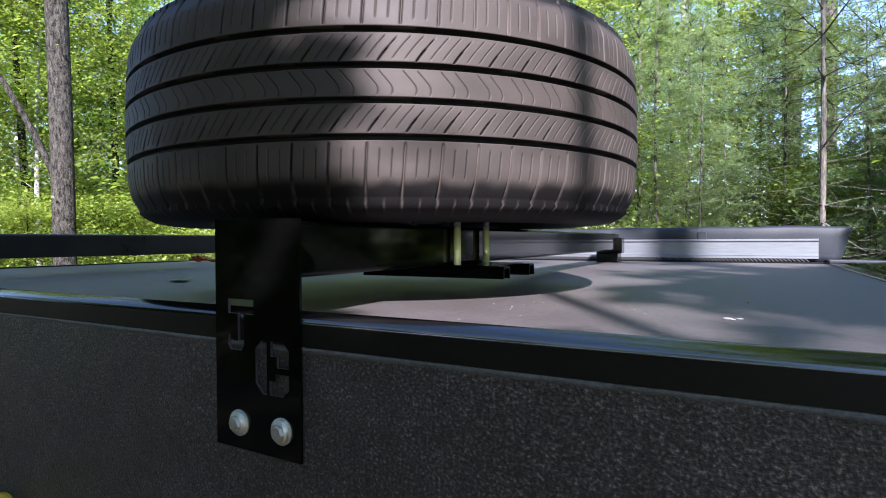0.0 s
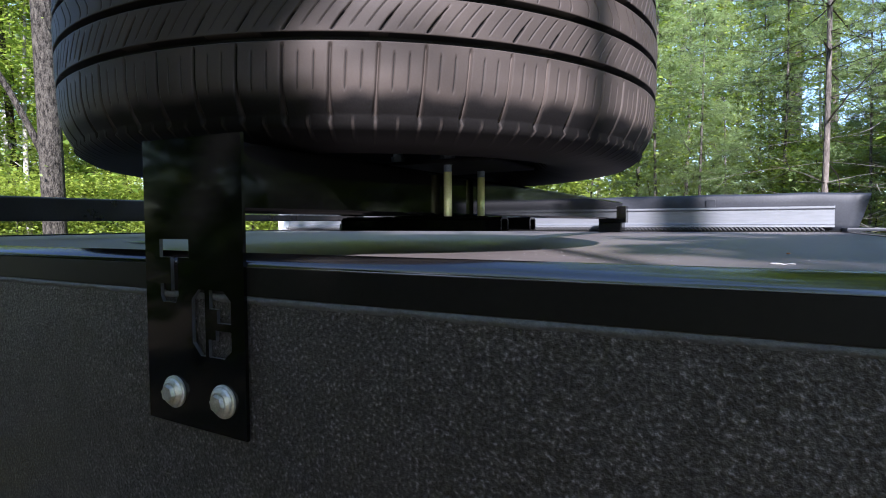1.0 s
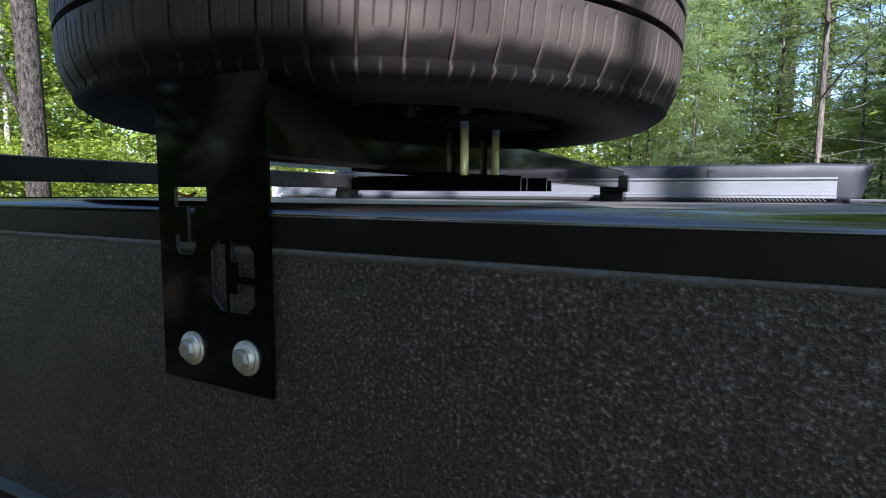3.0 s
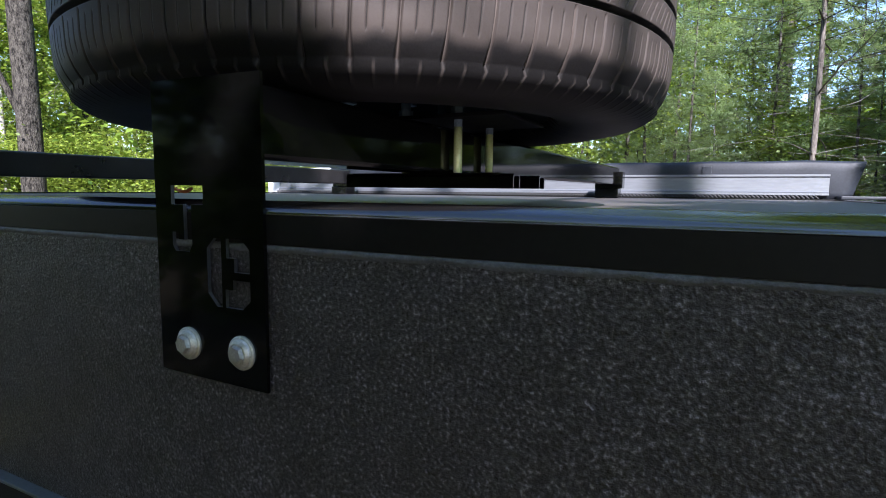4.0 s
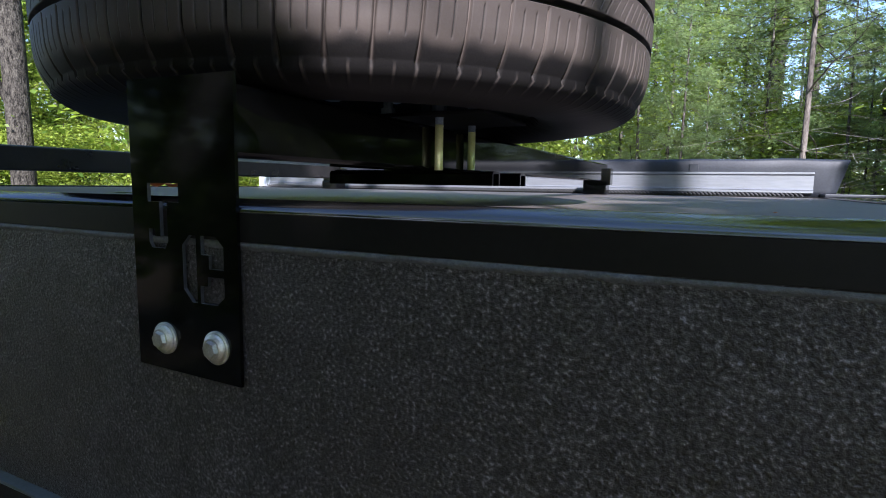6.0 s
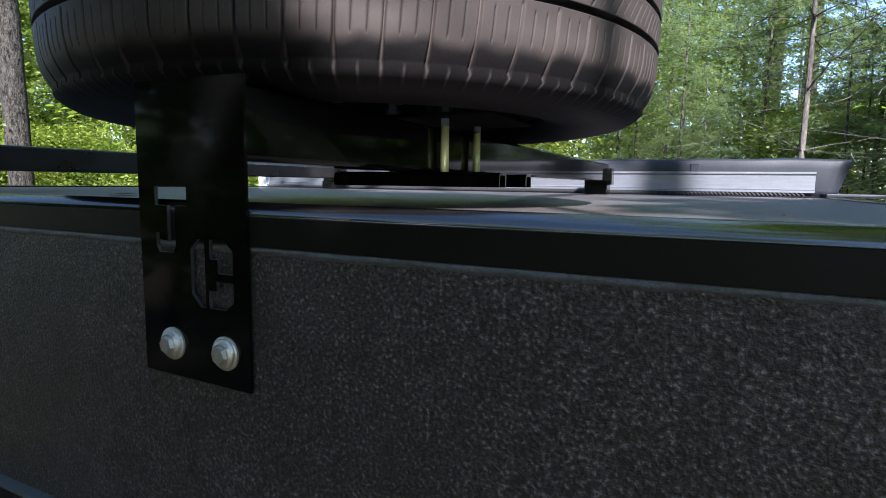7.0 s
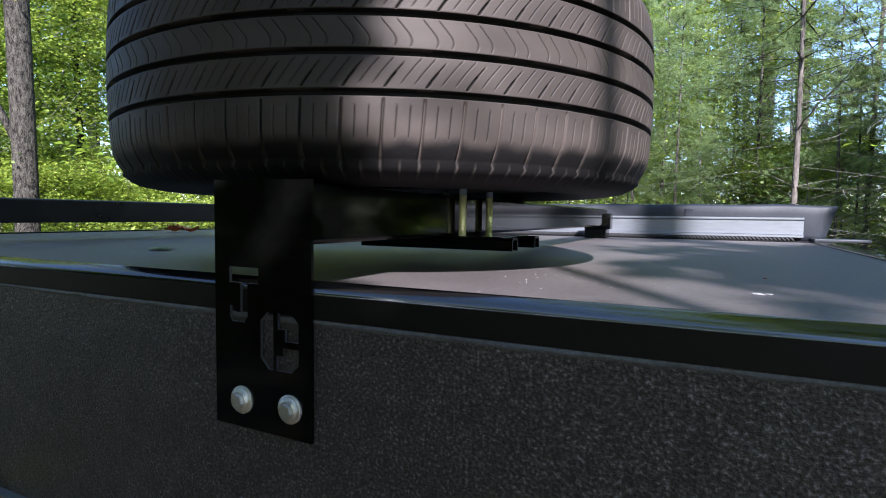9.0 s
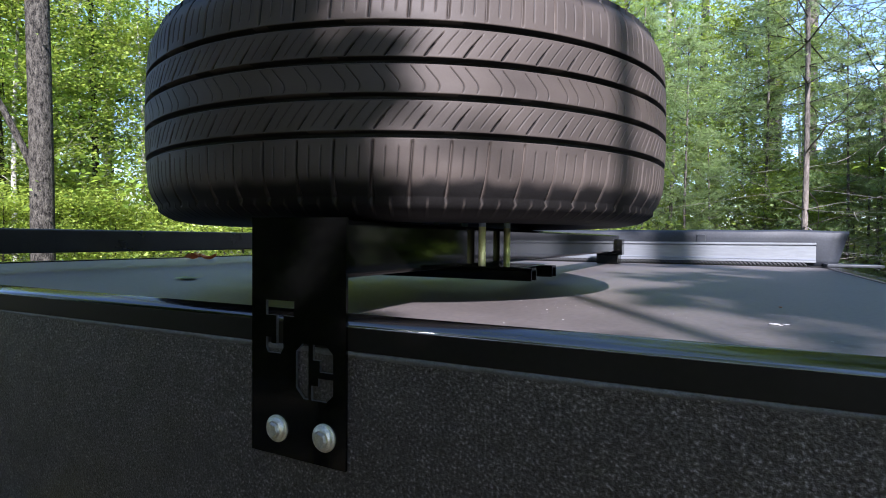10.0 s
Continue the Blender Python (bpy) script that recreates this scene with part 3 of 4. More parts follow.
part("cover", moved(cover(), aw), VINYL, awning, "grey vinyl cover, creased", smooth=True)
part("strap", moved(slab(0.190, 0.215, 1.5270, 1.5330, 1.866, 1.893, bevel=0.001), aw), STRAP, awning)
strand = bmesh.new()
bmesh.ops.create_uvsphere(strand, u_segments=8, v_segments=5, radius=1.0)
bmesh.ops.triangulate(strand, faces=strand.faces[:])
strand.verts.index_update()
sv = np.array([list(v.co) for v in strand.verts])
sf = np.array([[v.index for v in q.verts] for q in strand.faces])
strand.free()
twist = np.array((pose(0, 0, 0, 0, 38, 12) @ Matrix.Diagonal((0.0088, 0.0038, 0.0028, 1))).to_3x3())
knots = np.array([[-1.42 + i * 0.0105, 1.5095, 1.8080] for i in range(181)]) + np.array([0.4, -1.53, -(R + 0.005)])
rope_v = (sv @ twist.T)[None, :, :] + knots[:, None, :]
rope_f = sf[None, :, :] + (np.arange(len(knots)) * len(sv))[:, None, None]
mesh_part("rope", array_mesh("rope", rope_v.reshape(-1, 3), rope_f.reshape(-1, 3)), ROPE, awning, "grey twisted rope along the rail", smooth=True)
part("end_box", moved(slab(-1.50, -1.165, 1.535, 1.60, 1.801, 1.904, bevel=0.006, segments=3), aw), WHITE, awning, "white plastic end housing")
part("hinge", moved(slab(0.515, 0.640, 1.45, 1.53, 1.8042, 1.8120, bevel=0.002), aw), STRAP, awning)

# ---- small things on the roof ----


def fallen_leaf(name, label, at, size, material, turn, curl, tilt=0.0):
    bm = bmesh.new()
    n = 9
    rows = []
    for i in range(n):
        u = i / (n - 1)
        w = size * 0.32 * math.sin(math.pi * min(1, u * 0.98 + 0.02)) * (1 + 0.25 * math.sin(i * 2.4))
        y = size * (u - 0.5)
        lift = curl * (abs(u - 0.5) * 2) ** 2
        rows.append([bm.verts.new((s * w, y, lift + abs(s) * curl * 0.7 + 0.0012)) for s in (-1, -0.4, 0, 0.4, 1)])
    for a, b in zip(rows, rows[1:]):
        for k in range(4):
            bm.faces.new((a[k], a[k + 1], b[k + 1], b[k]))
    bmesh.ops.solidify(bm, geom=bm.faces[:], thickness=0.0005)
    ob = part(name, bm, material, None, smooth=True)
    ob.matrix_world = pose(*at, tilt, 0, turn)
    return tagged(ob, label, "leaf")


fallen_leaf("dry_leaf", "curled orange-brown dry leaf lying on the roof", (-1.275, 0.885, R + 0.0005), 0.085, DRY_LEAF, 40, 0.014)
fallen_leaf("dry_leaf", "curled orange-brown dry leaf lying on the roof", (-1.235, 0.910, R + 0.0005), 0.06, DRY_LEAF, 110, 0.012)
fallen_leaf("green_leaf", "flat pale green leaf lying on the roof", (-0.56, 0.297, R + 0.0005), 0.062, GREEN_LEAF, 60, 0.0015)


def flecks():
    """Dust, seeds and droppings scattered on the roof."""
    rnd = random.Random(12)
    bm = bmesh.new()
    spots = [(rnd.uniform(-1.3, 0.5), rnd.uniform(0.05, 1.45), rnd.uniform(0.0003, 0.0008)) for _ in range(170)]
    spots += [(rnd.gauss(0.13, 0.05), rnd.gauss(0.24, 0.05), rnd.uniform(0.0003, 0.0007)) for _ in range(40)]
    for x, y, s in spots:
        bmesh.ops.create_icosphere(bm, subdivisions=1, radius=s, matrix=Matrix.Translation((x, y, R + s * 0.2)) @ Matrix.Diagonal((rnd.uniform(0.7, 1.8), rnd.uniform(0.7, 1.8), 0.4, 1)))
    return bm


tagged(part("roof_grit", flecks(), LITTER_WHITE), "pale grit and dust specks scattered over the roof", "dust", "", "stuff")
drop = bmesh.new()
for x, y, s in ((0.300, 0.208, 0.0035), (0.309, 0.210, 0.0025), (0.304, 0.204, 0.002)):
    bmesh.ops.create_icosphere(drop, subdivisions=2, radius=s, matrix=Matrix.Translation((x, y, R + 0.0004)) @ Matrix.Diagonal((1.3, 1, 0.25, 1)))
tagged(part("bird_dropping", drop, LITTER_WHITE, smooth=True), "small white bird dropping dried on the roof", "dropping")
red = bmesh.new()
bmesh.ops.create_icosphere(red, subdivisions=2, radius=0.0013, matrix=Matrix.Translation((0.317, 0.355, R + 0.0005)) @ Matrix.Diagonal((1.4, 0.8, 0.5, 1)))
tagged(part("seed", red, DRY_LEAF, smooth=True), "small reddish seed lying on the roof", "seed")

# ---- ground ----
gr = bmesh.new()
bmesh.ops.create_grid(gr, x_segments=120, y_segments=120, size=1.0)
for v in gr.verts:
    rad = max(abs(v.co.x), abs(v.co.y))
    k = 40 * rad + 900 * rad ** 5
    v.co.x *= k
    v.co.y *= k
    d = math.hypot(v.co.x, v.co.y)
    v.co.z = (noise.noise(Vector((v.co.x * 0.12, v.co.y * 0.12, 0))) * 0.5 + noise.noise(Vector((v.co.x * 0.6, v.co.y * 0.6, 3))) * 0.12) * min(1, max(0, (d - 3) / 6))
tagged(part("ground", gr, GROUND, smooth=True), "brown forest floor of leaf litter", "ground", "", "structure")


# ---- trees ----
def tube(rings, sides=10):
    """Verts and quads of a tapered tube through (centre, radius) rings."""
    vs, fs = [], []
    for c, r in rings:
        for k in range(sides):
            q = 2 * math.pi * k / sides
            vs.append((c[0] + r * math.cos(q), c[1] + r * math.sin(q), c[2]))
    for i in range(len(rings) - 1):
        for k in range(sides):
            m = (k + 1) % sides
            fs.append((i * sides + k, i * sides + m, (i + 1) * sides + m, (i + 1) * sides + k))
    return vs, fs


def branch(start, way, length, r0, rnd, bend=0.25, n=7, droop=0.0):
    rings, p, d = [], Vector(start), Vector(way).normalized()
    for i in range(n):
        u = i / (n - 1)
        rings.append((p.copy(), r0 * (1 - 0.85 * u) + 0.002))
        d = (d + Vector((rnd.uniform(-1, 1), rnd.uniform(-1, 1), rnd.uniform(-1, 1) - droop)) * bend * 0.35).normalized()
        p = p + d * length / (n - 1)
    return rings


def wood_mesh(name, tubes):
    vs, fs = [], []
    for rings, sides in tubes:
        v, f = tube(rings, sides)
        fs += [tuple(i + len(vs) for i in q) for q in f]
        vs += v
    return array_mesh(name, vs, fs)


def leaves_at(points, normals, size, rs):
    """One folded leaf at each place, turned at random about a mostly upward normal."""
    n = len(points)
    q = rs.rand(n) * 2 * np.pi
    t = np.stack([np.cos(q), np.sin(q), rs.randn(n) * 0.35 - 0.15], -1)
    nm = normals + rs.randn(n, 3) * 0.45
    nm /= np.linalg.norm(nm, axis=1)[:, None]
    t -= (t * nm).sum(1)[:, None] * nm
    t /= np.linalg.norm(t, axis=1)[:, None]
    s = np.cross(nm, t)
    L = size * (0.6 + 0.8 * rs.rand(n))[:, None]
    base, tip = points, points + t * L
    mid = points + t * L * 0.45
    a = mid + s * L * 0.36 + nm * L * 0.10
    b = mid - s * L * 0.36 + nm * L * 0.10
    verts = np.stack([base, a, tip, b], 1).reshape(-1, 3)
    return verts, np.arange(4 * n).reshape(n, 4)


def broadleaf(seed, height, trunk_r, crown_lo, crown_r, sprays, per, size, label, leaf, bark=BARK, lean=0.0, tight=1.0):
    rnd, rs = random.Random(seed), np.random.RandomState(seed)
    tree = thing("tree", label, "tree", (0, 0, -20), "forest trees")
    tubes, pts = [], []
    trunk = []
    for i in range(12):
        u = i / 11
        trunk.append((Vector((lean * u * height + 0.10 * math.sin(u * 4 + seed), 0.10 * math.sin(u * 3 + 2 * seed), height * u)), trunk_r * (1 - 0.8 * u) * (1 + 0.35 * max(0, 0.06 - u) / 0.06)))
    tubes.append((trunk, 14))
    for k in range(sprays):
        u = (crown_lo + (height * 0.98 - crown_lo) * rnd.random() ** 0.9) / height
        i = min(10, int(u * 11))
        c = trunk[i][0].lerp(trunk[i + 1][0], u * 11 - i)
        q = rnd.uniform(0, 2 * math.pi)
        prof = math.sin(math.pi * min(1, max(0.12, (u * height - crown_lo + 0.6) / (height - crown_lo + 1.2)))) ** 0.6
        ln = crown_r * prof * rnd.uniform(0.45, 1.1)
        rings = branch(c, (math.cos(q), math.sin(q), rnd.uniform(0.05, 0.55)), ln, trunk_r * 0.16 * (1 - 0.6 * u), rnd, 0.4, 7, 0.1)
        tubes.append((rings, 5))
        for m in range(3):
            s = rnd.randint(2, 5)
            way = Vector((rnd.uniform(-1, 1), rnd.uniform(-1, 1), rnd.uniform(-0.2, 0.3)))
            sub = branch(rings[s][0], way, ln * 0.4, 0.006, rnd, 0.4, 5, 0.1)
            tubes.append((sub, 3))
            rings = rings + sub[1:]
        ctr = np.array([list(p) for p, _ in rings[2:]])
        pick = ctr[rs.randint(0, len(ctr), per)]
        spread = np.array([0.30, 0.30, 0.09]) * (0.5 + 0.25 * ln) * tight
        pts.append(pick + rs.randn(per, 3) * spread)
    pts = np.concatenate(pts)
    up = np.tile([0.0, 0.0, 1.0], (len(pts), 1))
    mesh_part("trunk", wood_mesh("trunk", tubes), bark, tree, smooth=True)
    mesh_part("crown", array_mesh("crown", *leaves_at(pts, up, size, rs)), leaf, tree)
    return tree


def pine(seed, height, trunk_r, crown_lo, crown_r, tufts, label, dead_lo=0.0, bark=BARK, needles=10):
    rnd, rs = random.Random(seed), np.random.RandomState(seed)
    tree = thing("tree", label, "tree", (0, 0, -20), "forest trees")
    tubes, dead, pts, ways = [], [], [], []
    trunk = [(Vector((0.06 * math.sin(i * 0.5 + seed), 0.06 * math.cos(i * 0.4), height * i / 11)), trunk_r * (1 - 0.85 * i / 11) + 0.01) for i in range(12)]
    tubes.append((trunk, 12))
    z = max(dead_lo, 0.4)
    while z < height * 0.97:
        u = z / height
        i = min(10, int(u * 11))
        c = trunk[i][0].lerp(trunk[i + 1][0], u * 11 - i)
        live = z > crown_lo
        for k in range(rnd.randint(4, 6)):
            q = rnd.uniform(0, 2 * math.pi)
            ln = crown_r * (1 - u) ** 0.7 * rnd.uniform(0.7, 1.1) + 0.3
            rings = branch(c, (math.cos(q), math.sin(q), rnd.uniform(-0.15, 0.25)), ln, 0.014 + 0.014 * (1 - u), rnd, 0.22, 8, 0.05 if live else 0.16)
            (tubes if live else dead).append((rings, 4))
            for m in range(6 if live else 4):
                s = rnd.randint(1, 6)
                way = Vector((math.cos(q + rnd.choice((-0.9, 0.9))), math.sin(q + rnd.choice((-0.9, 0.9))), rnd.uniform(-0.2, 0.25)))
                sub = branch(rings[s][0], way, ln * rnd.uniform(0.2, 0.45), 0.006, rnd, 0.3, 4, 0.05)
                (tubes if live else dead).append((sub, 3))
                if live:
                    for p, _ in sub[1:]:
                        for _ in range(tufts):
                            pts.append(list(p + Vector((rnd.gauss(0, 0.06), rnd.gauss(0, 0.06), rnd.gauss(0, 0.03)))))
                            ways.append(list((way + Vector((0, 0, 0.3))).normalized()))
        z += rnd.uniform(0.28, 0.5)
    P, W = np.repeat(np.array(pts), needles, 0), np.repeat(np.array(ways), needles, 0)
    n = len(P)
    d = W * 0.8 + rs.randn(n, 3) * 0.6
    d /= np.linalg.norm(d, axis=1)[:, None]
    L = (0.07 + 0.06 * rs.rand(n))[:, None]
    side = np.cross(d, rs.randn(n, 3))
    side /= np.linalg.norm(side, axis=1)[:, None]
    side *= 0.0050
    verts = np.stack([P - side, P + side, P + d * L], 1).reshape(-1, 3)
    mesh_part("trunk", wood_mesh("trunk", tubes), bark, tree, smooth=True)
    if dead:
        mesh_part("dead_wood", wood_mesh("dead_wood", dead), DEAD_WOOD, tree, "bare dead lower branches", smooth=True)
    mesh_part("crown", array_mesh("crown", verts, np.arange(3 * n).reshape(n, 3)), NEEDLE, tree)
    return tree


def bare_trunk(seed, height, r0, r1, label, bark, forks=()):
    """A tall trunk whose crown stands above the view, with a few limbs."""
    rnd = random.Random(seed)
    tree = thing("tree", label, "tree", (0, 0, -20), "forest trees")
    trunk = []
    for i in range(16):
        u = i / 15
        trunk.append((Vector((0.05 * math.sin(u * 5 + seed), 0.05 * math.cos(u * 4), height * u)), r0 + (r1 - r0) * u + r0 * 0.5 * max(0, 0.08 - u) / 0.08))
    tubes = [(trunk, 20)]
    for z, q, up, ln, r in forks:
        tubes.append((branch(trunk[int(15 * z / height)][0], (math.cos(q), math.sin(q), up), ln, r, rnd, 0.22, 9), 8))
    mesh_part("trunk", wood_mesh("trunk", tubes), bark, tree, smooth=True)
    rs = np.random.RandomState(seed)
    tips = []
    for rings, _ in tubes[1:]:
        tips += [list(p) for p, _ in rings[4:]]
    tips += [[rnd.gauss(0, 1.6), rnd.gauss(0, 1.6), height + rnd.gauss(-1.5, 1.2)] for _ in range(40)]
    tips = np.array(tips)
    pts = tips[rs.randint(0, len(tips), 2600)] + rs.randn(2600, 3) * [0.45, 0.45, 0.2]
    mesh_part("crown", array_mesh("crown", *leaves_at(pts, np.tile([0.0, 0.0, 1.0], (2600, 1)), 0.10, rs)), LEAF_A, tree)
    return tree

EYE0 = Vector((0.3, -0.3, 0))


def place(tree, azimuth, distance, turn=0.0, size=1.0):
    """Stands a tree at degrees to the left of the trailer's far side, and metres."""
    q = radians(azimuth)
    x, y = EYE0.x - math.sin(q) * distance, EYE0.y + math.cos(q) * distance
    c = copy_thing(tree, pose(x, y, -0.05, 0, 0, turn))
    c.scale = (size, size, size)
    return c


def maker(tree):
    state = [True]

    def stand(azimuth, distance, turn=0.0, size=1.0):
        if state[0]:
            state[0] = False
            tree.scale = (1, 1, 1)
            q = radians(azimuth)
            tree.matrix_basis = pose(EYE0.x - math.sin(q) * distance, EYE0.y + math.cos(q) * distance, -0.05, 0, 0, turn)
            tree.scale = (size, size, size)
            return tree
        return place(tree, azimuth, distance, turn, size)
    return stand


maple = maker(broadleaf(1, 9.5, 0.09, 1.2, 2.6, 95, 190, 0.074, "young broadleaf tree with bright green layered leaves", LEAF_A, tight=0.62))
beech = maker(broadleaf(2, 7.0, 0.06, 0.5, 2.2, 85, 210, 0.062, "slender young beech with yellow-green leaves", LEAF_B, PALE_BARK, tight=0.7))
shrub = maker(broadleaf(3, 3.2, 0.03, 0.2, 1.5, 60, 200, 0.054, "low leafy understory shrub", LEAF_B))
thicket = maker(broadleaf(11, 6.0, 0.07, 1.0, 1.75, 125, 150, 0.13, "unseen dense leafy young tree with a round green crown, added out of view", LEAF_A, tight=0.75))
oak = maker(broadleaf(4, 17.0, 0.20, 8.0, 4.8, 16, 300, 0.12, "unseen tall broadleaf tree with a gappy green crown, added out of view", LEAF_A, tight=0.5))
white_pine = maker(pine(5, 11.0, 0.055, 1.4, 2.6, 3, "white pine with soft grey-green needles", 0.6, MID_BARK, 9))
old_pine = maker(pine(6, 13.0, 0.060, 5.6, 4.2, 2, "tall pine with bare dead lower branches", 0.8, MID_BARK))
big = maker(bare_trunk(7, 13.0, 0.148, 0.135, "large grey-brown forest tree with ridged bark and a forked limb", BARK,
                       ((3.0, 4.25, 3.0, 4.5, 0.055), (5.6, 4.3, 0.7, 2.8, 0.03), (3.3, 1.1, 0.12, 1.6, 0.02), (6.5, 3.6, 0.8, 3.5, 0.06))))
slim = maker(bare_trunk(9, 15.0, 0.10, 0.07, "slim pale straight tree trunk with thin limbs", PALE_BARK, ((4.5, 1.0, 0.6, 1.8, 0.02), (6.0, 3.4, 0.5, 1.6, 0.02))))

grey_pine = maker(bare_trunk(10, 15.0, 0.19, 0.13, "tall grey-brown pine trunk among the leaves", MID_BARK,
                             ((3.0, 0.4, 0.2, 1.5, 0.02), (4.2, 2.4, 0.1, 1.8, 0.025), (5.0, 4.0, 0.3, 1.7, 0.02), (6.2, 5.4, 0.3, 1.9, 0.02))))
sapling = maker(bare_trunk(12, 6.0, 0.017, 0.010, "thin straight young tree beside the trailer", MID_BARK))
# trees past the roof's far left
big(63.5, 9.5, 0)
slim(66.0, 17, 40, 1.3)
slim(58.2, 19, 90, 1.0)
slim(60.6, 22, 140, 0.9)
for a, d, t, s in ((66, 13, 10, 1.0), (59.5, 14, 80, 1.05), (70, 12, 150, 1.0), (62, 19, 220, 1.15), (55, 17, 300, 1.0), (67, 24, 33, 1.2), (58, 25, 120, 1.2)):
    maple(a, d, t, s)
for a, d, t, s in ((64.5, 12, 0, 1.0), (60, 17, 70, 1.0), (68.5, 16, 130, 1.1), (56, 13, 200, 0.9), (63, 22, 20, 1.2)):
    beech(a, d, t, s)
for a, d, t, s in ((66, 10.5, 0, 0.8), (60.5, 12, 60, 0.9), (57.5, 11, 160, 0.8), (64, 15, 240, 1.0), (69, 14, 300, 1.0), (61.5, 18, 20, 1.1)):
    shrub(a, d, t, s)
# trees past the awning
old_pine(-5.95, 6.4, 30, 0.52)
grey_pine(-4.1, 17, 0, 1.0)
grey_pine(-6.5, 15, 120, 0.85)
grey_pine(1.9, 19, 60, 0.8)
old_pine(-3.5, 14, 200, 1.0)
old_pine(-11.5, 9.0, 100, 0.6)
for a, d, t, s in ((9, 11, 0, 0.75), (3.4, 9.5, 130, 0.48), (7.2, 9.0, 250, 0.50), (-3.2, 11, 80, 0.56), (-9.2, 8.6, 310, 0.42), (4.6, 12.5, 70, 0.7), (-1.5, 12.5, 150, 0.55), (12.5, 14, 220, 0.9), (-10.5, 8.8, 40, 0.36), (-13, 8.0, 200, 0.4), (1.4, 10.5, 10, 0.36)):
    white_pine(a, d, t, s)
for a, d, t, s in ((6, 16, 10, 0.95), (0.5, 18, 90, 0.85), (11, 20, 260, 1.2), (3, 24, 140, 1.2)):
    maple(a, d, t, s)
for a, d, t, s in ((-2.5, 13, 0, 1.0), (7, 19, 100, 1.2), (-10, 20, 200, 0.7), (-6, 12, 40, 0.8)):
    beech(a, d, t, s)
for a, d, t, s in ((-4, 11, 200, 0.9), (-7.6, 10, 50, 0.85), (-10, 9.5, 110, 0.9), (-9, 13, 270, 1.1), (-6.2, 12.5, 330, 1.1), (2, 14, 0, 1.0), (8, 15, 150, 1.0)):
    shrub(a, d, t, s)
slim(4.8, 20, 0, 1.1)
# woods to the side, past the trailer's end
for a, d, t, s in ((-18, 9.5, 10, 0.9), (-44, 9.5, 200, 0.9)):
    white_pine(a, d, t, s)
for a, d, t, s in ((-24, 7.5, 10, 0.8), (-38, 7.0, 90, 0.8), (-55, 7.5, 180, 0.8)):
    thicket(a, d, t, s)
for a, d, t, s in ((-22, 13, 10, 1.0), (-34, 9, 120, 1.0), (-53, 10, 240, 1.0)):
    maple(a, d, t, s)
# woods between the two views and behind
for k in range(6):
    maple(16 + k * 6.5, 11 + (k * 7) % 8, k * 50, 1.1)
for k in range(5):
    beech(19 + k * 7, 9.5 + (k * 5) % 6, k * 70, 1.0)
for k in range(9):
    shrub(13 + k * 5, 8.5 + (k * 3) % 5, k * 40, 1.1)
for a, d, t, s in ((100, 10, 0, 1.0), (148, 9, 20, 1.0), (165, 12, 120, 1.0), (255, 11, 200, 1.0), (320, 12, 90, 1.1)):
    maple(a, d, t, s)
for a, d, t, s in ((115, 9, 0, 1.2), (150, 8.5, 60, 1.2), (182, 10, 30, 1.1), (240, 10, 90, 1.1), (265, 9, 10, 1.2), (300, 10, 70, 1.2)):
    beech(a, d, t, s)
# trees added out of view: dense ones shade the near side, taller ones dapple the roof


def stand_at(stand, xy, turn, size):
    dx, dy = xy[0] - EYE0.x, xy[1] - EYE0.y
    return stand(math.degrees(math.atan2(-dx, dy)), math.hypot(dx, dy), turn, size)


stand_at(sapling, (1.47, -2.0), 0, 1.0)
# unseen thickets added to block sky light from the left of the side
stand_at(thicket, (-1.9, -2.3), 40, 0.85)
stand_at(thicket, (-0.7, -3.4), 140, 0.9)


def shade_grove(seed, stems, leaves, low, label):
    """An unseen sun-blocking clump of thin stems as (x, y, top, spread), bare below and thickly leaved near their tops.
    """
    rnd, rs = random.Random(seed), np.random.RandomState(seed)
    ob = thing("tree", label, "tree", (stems[0][0], stems[0][1], -0.05))
    base = np.array([stems[0][0], stems[0][1], -0.05])
    tubes, pts = [], []
    share = np.array([top * r for _, _, top, r in stems])
    share = (leaves * share / share.sum()).astype(int)
    for (x, y, top, r), n in zip(stems, share):
        foot = Vector((x, y, 0)) - Vector(base)
        tubes.append(([(foot + Vector((0.04 * math.sin(i * 1.3 + x * 9), 0.04 * math.cos(i + x * 5), top * 0.93 * i / 7)), 0.022 * (1 - 0.11 * i)) for i in range(8)], 6))
        for k in range(14):
            p = foot + Vector((0, 0, top * rnd.uniform(low, 0.9)))
            q = rnd.uniform(0, 2 * math.pi)
            tubes.append((branch(p, (math.cos(q), math.sin(q), 0.6), r * 0.8, 0.008, rnd, 0.3, 5), 4))
        q, d = rs.rand(n) * 2 * np.pi, r * np.sqrt(rs.rand(n))
        h = top * (low + (1 - low) * rs.rand(n))
        cap = top - 0.30 * r * (d / r) ** 3 + 0.02 * rs.randn(n)
        pts.append(np.stack([foot.x + d * np.cos(q), foot.y + d * np.sin(q), np.minimum(h, cap)], -1))
    pts = np.concatenate(pts)
    mesh_part("trunk", wood_mesh("trunk", tubes), BARK, ob, smooth=True)
    mesh_part("crown", array_mesh("crown", *leaves_at(pts, np.tile([0.3, -0.5, 0.6], (len(pts), 1)), 0.085, rs)), LEAF_A, ob)
    return ob


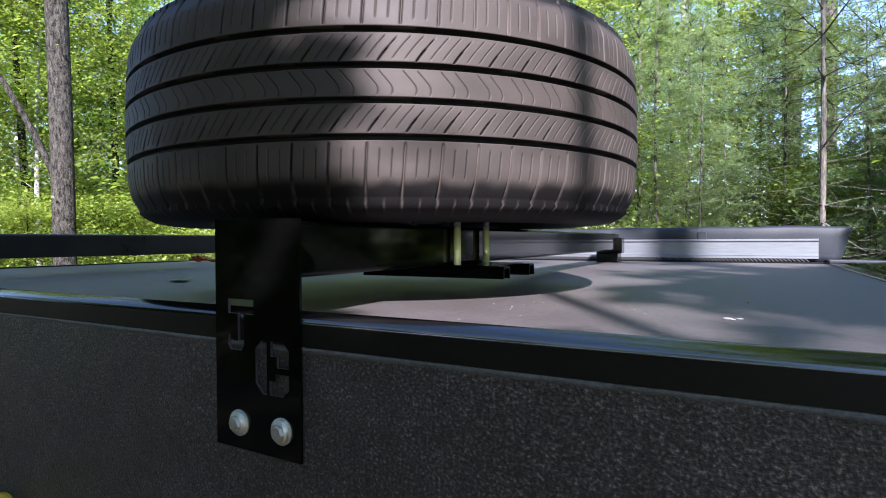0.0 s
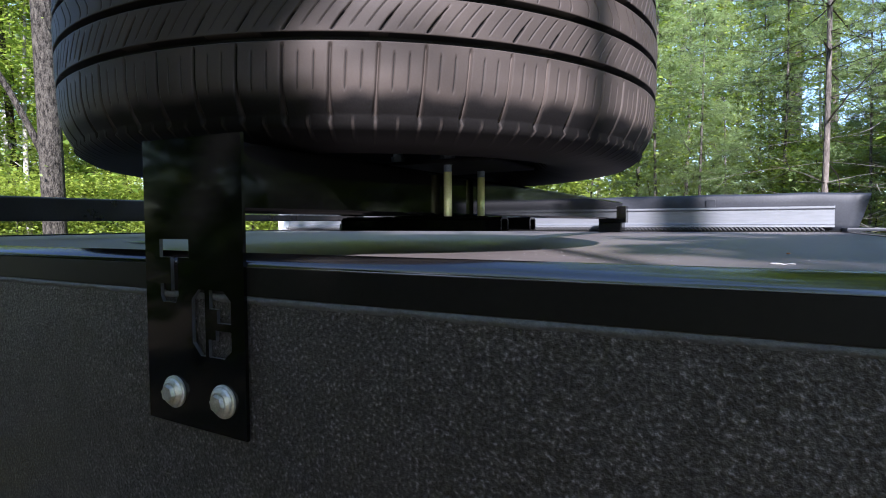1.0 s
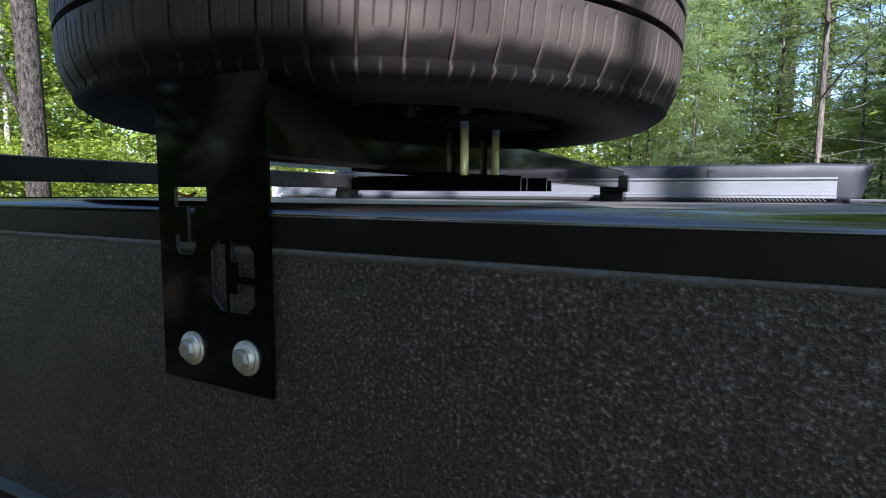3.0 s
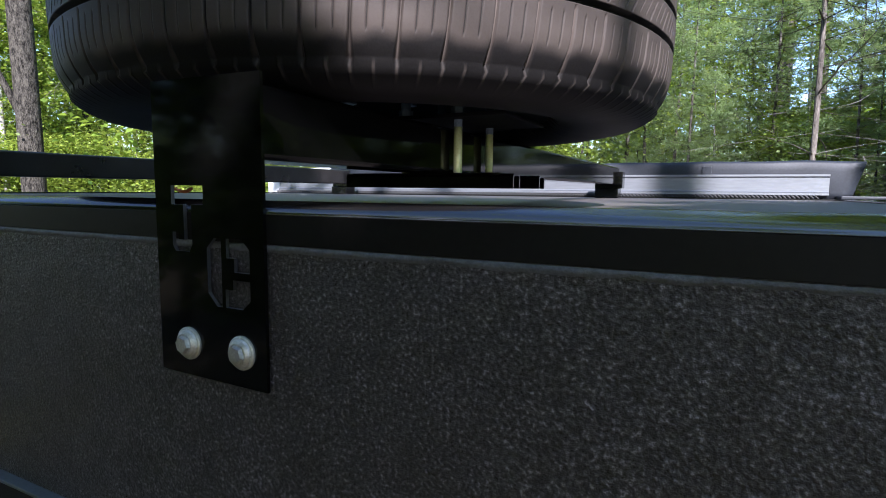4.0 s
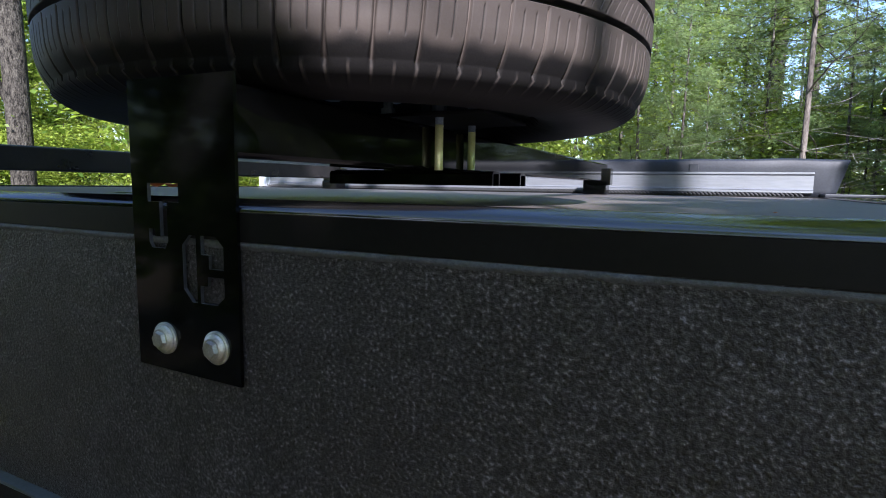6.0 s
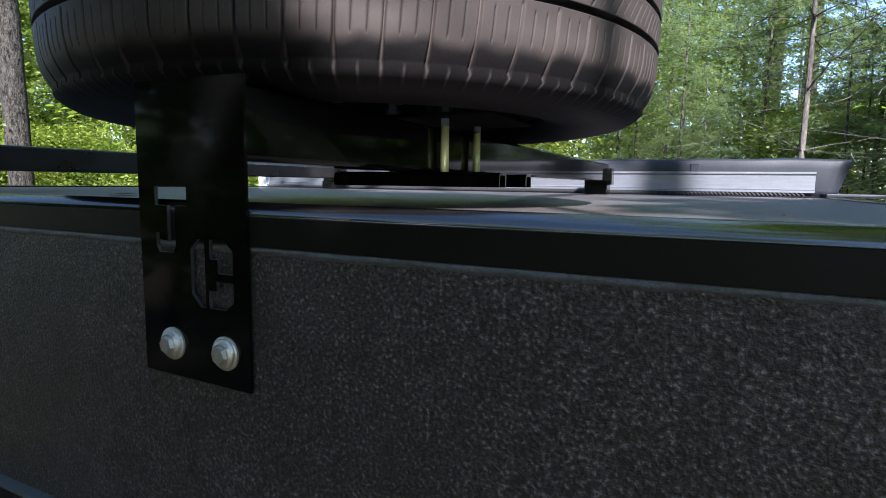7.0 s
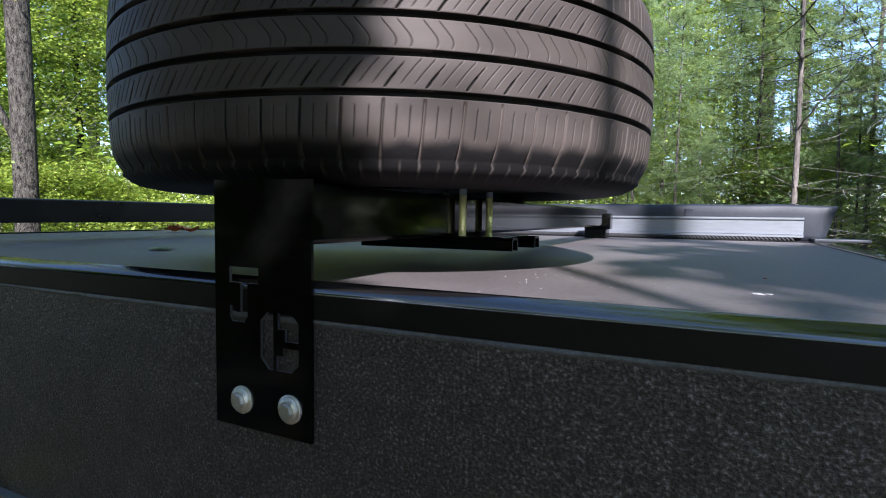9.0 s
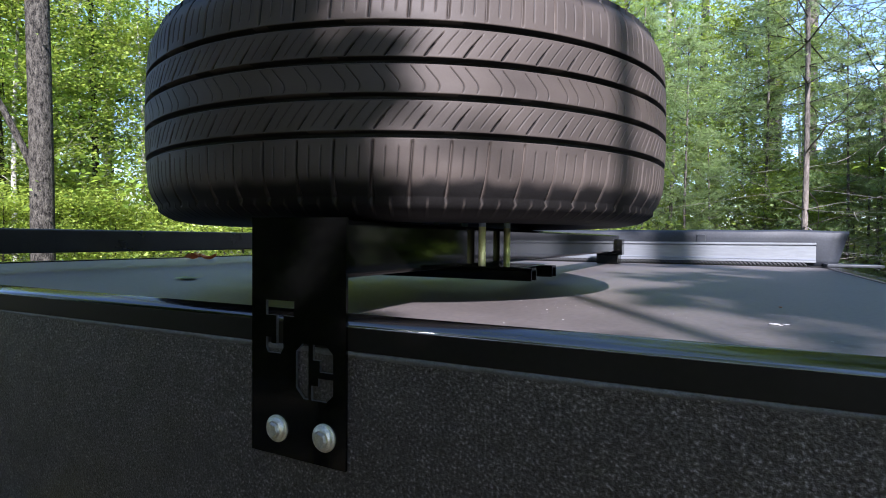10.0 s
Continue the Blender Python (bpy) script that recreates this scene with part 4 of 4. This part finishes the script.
# unseen clumps, shaped to shade the wall, the tyre's left and the roof's right
LOW_TOP = [(0.95 + 0.17 * k, -2.42 - 0.06 * (k % 3), 3.68 + 0.02 * ((k * 5) % 3), 0.24) for k in range(10)]
shade_grove(41, LOW_TOP, 13000, 0.80, "unseen clump of slender young trees with dense leafy tops, added for shade")
shade_grove(42, [(1.19, -2.45, 4.75, 0.20), (1.02, -2.40, 4.6, 0.22), (0.92, -2.55, 4.9, 0.26), (0.66, -2.5, 4.5, 0.28), (0.35, -2.6, 4.5, 0.30)], 6000, 0.72, "unseen clump of young trees with leafy tops, added for shade")
shade_grove(43, [(2.20, -2.5, 4.3, 0.26), (2.45, -2.6, 4.7, 0.3), (2.8, -2.5, 4.8, 0.34)], 3500, 0.74, "unseen clump of young trees with leafy tops, added for shade")
for xy, t, s in (((5.6, -5.2), 130, 0.7), ((-2.6, -6.0), 70, 0.85), ((6.6, -3.6), 200, 0.7), ((-6.0, -4.5), 250, 0.9), ((1.0, -7.5), 20, 0.9)):
    stand_at(maple, xy, t, s)
# unseen oak, added so that its gappy crown dapples the roof
stand_at(oak, (6.4, -7.0), 0, 1.0)
stand_at(slim, (3.55, -4.3), 40, 0.8)
stand_at(oak, (12.0, -9.0), 90, 1.0)
oak(110, 15, 30, 1.1)
oak(295, 17, 300, 1.1)


def woodland(seed, count, r0, r1, height, size, material, name, label):
    """The far wood all round: masses of leaf clumps standing in uneven drifts."""
    rs = np.random.RandomState(seed)
    centres = 900
    q, d = rs.rand(centres) * 2 * np.pi, r0 + (r1 - r0) * rs.rand(centres)
    zc = height * rs.rand(centres) ** 1.15
    c = np.stack([np.cos(q) * d, np.sin(q) * d, zc], -1)
    pts = c[rs.randint(0, centres, count)] + rs.randn(count, 3) * [1.5, 1.5, 0.8]
    pts[:, 2] = np.abs(pts[:, 2])
    up = np.tile([0.0, 0.0, 1.0], (count, 1))
    ob = mesh_part(name, array_mesh(name, *leaves_at(pts, up, size, rs)), material)
    return tagged(ob, label, "woods", "", "stuff")


woodland(31, 60000, 26, 40, 9.0, 0.24, LEAF_A, "far_woods", "dense green woods far behind the trailer")
woodland(32, 40000, 24, 38, 7.0, 0.20, LEAF_B, "far_woods", "yellow-green sunlit woods far behind the trailer")
woodland(33, 40000, 42, 60, 9.0, 0.55, LEAF_A, "far_woods", "dark green woods in the far distance")
far_trunks = []
rnd = random.Random(77)
for k in range(60):
    q, d = rnd.uniform(0, 2 * math.pi), rnd.uniform(20, 38)
    r = rnd.uniform(0.06, 0.16)
    base = Vector((math.cos(q) * d, math.sin(q) * d, -0.3))
    far_trunks.append(([(base + Vector((0.1 * math.sin(i + k), 0.1 * math.cos(i * 2 + k), i * 3.2)), r * (1 - 0.12 * i)) for i in range(6)], 7))
tagged(mesh_part("far_trunks", wood_mesh("far_trunks", far_trunks), BARK, smooth=True), "many dark and grey trunks in the far woods", "woods", "", "stuff")
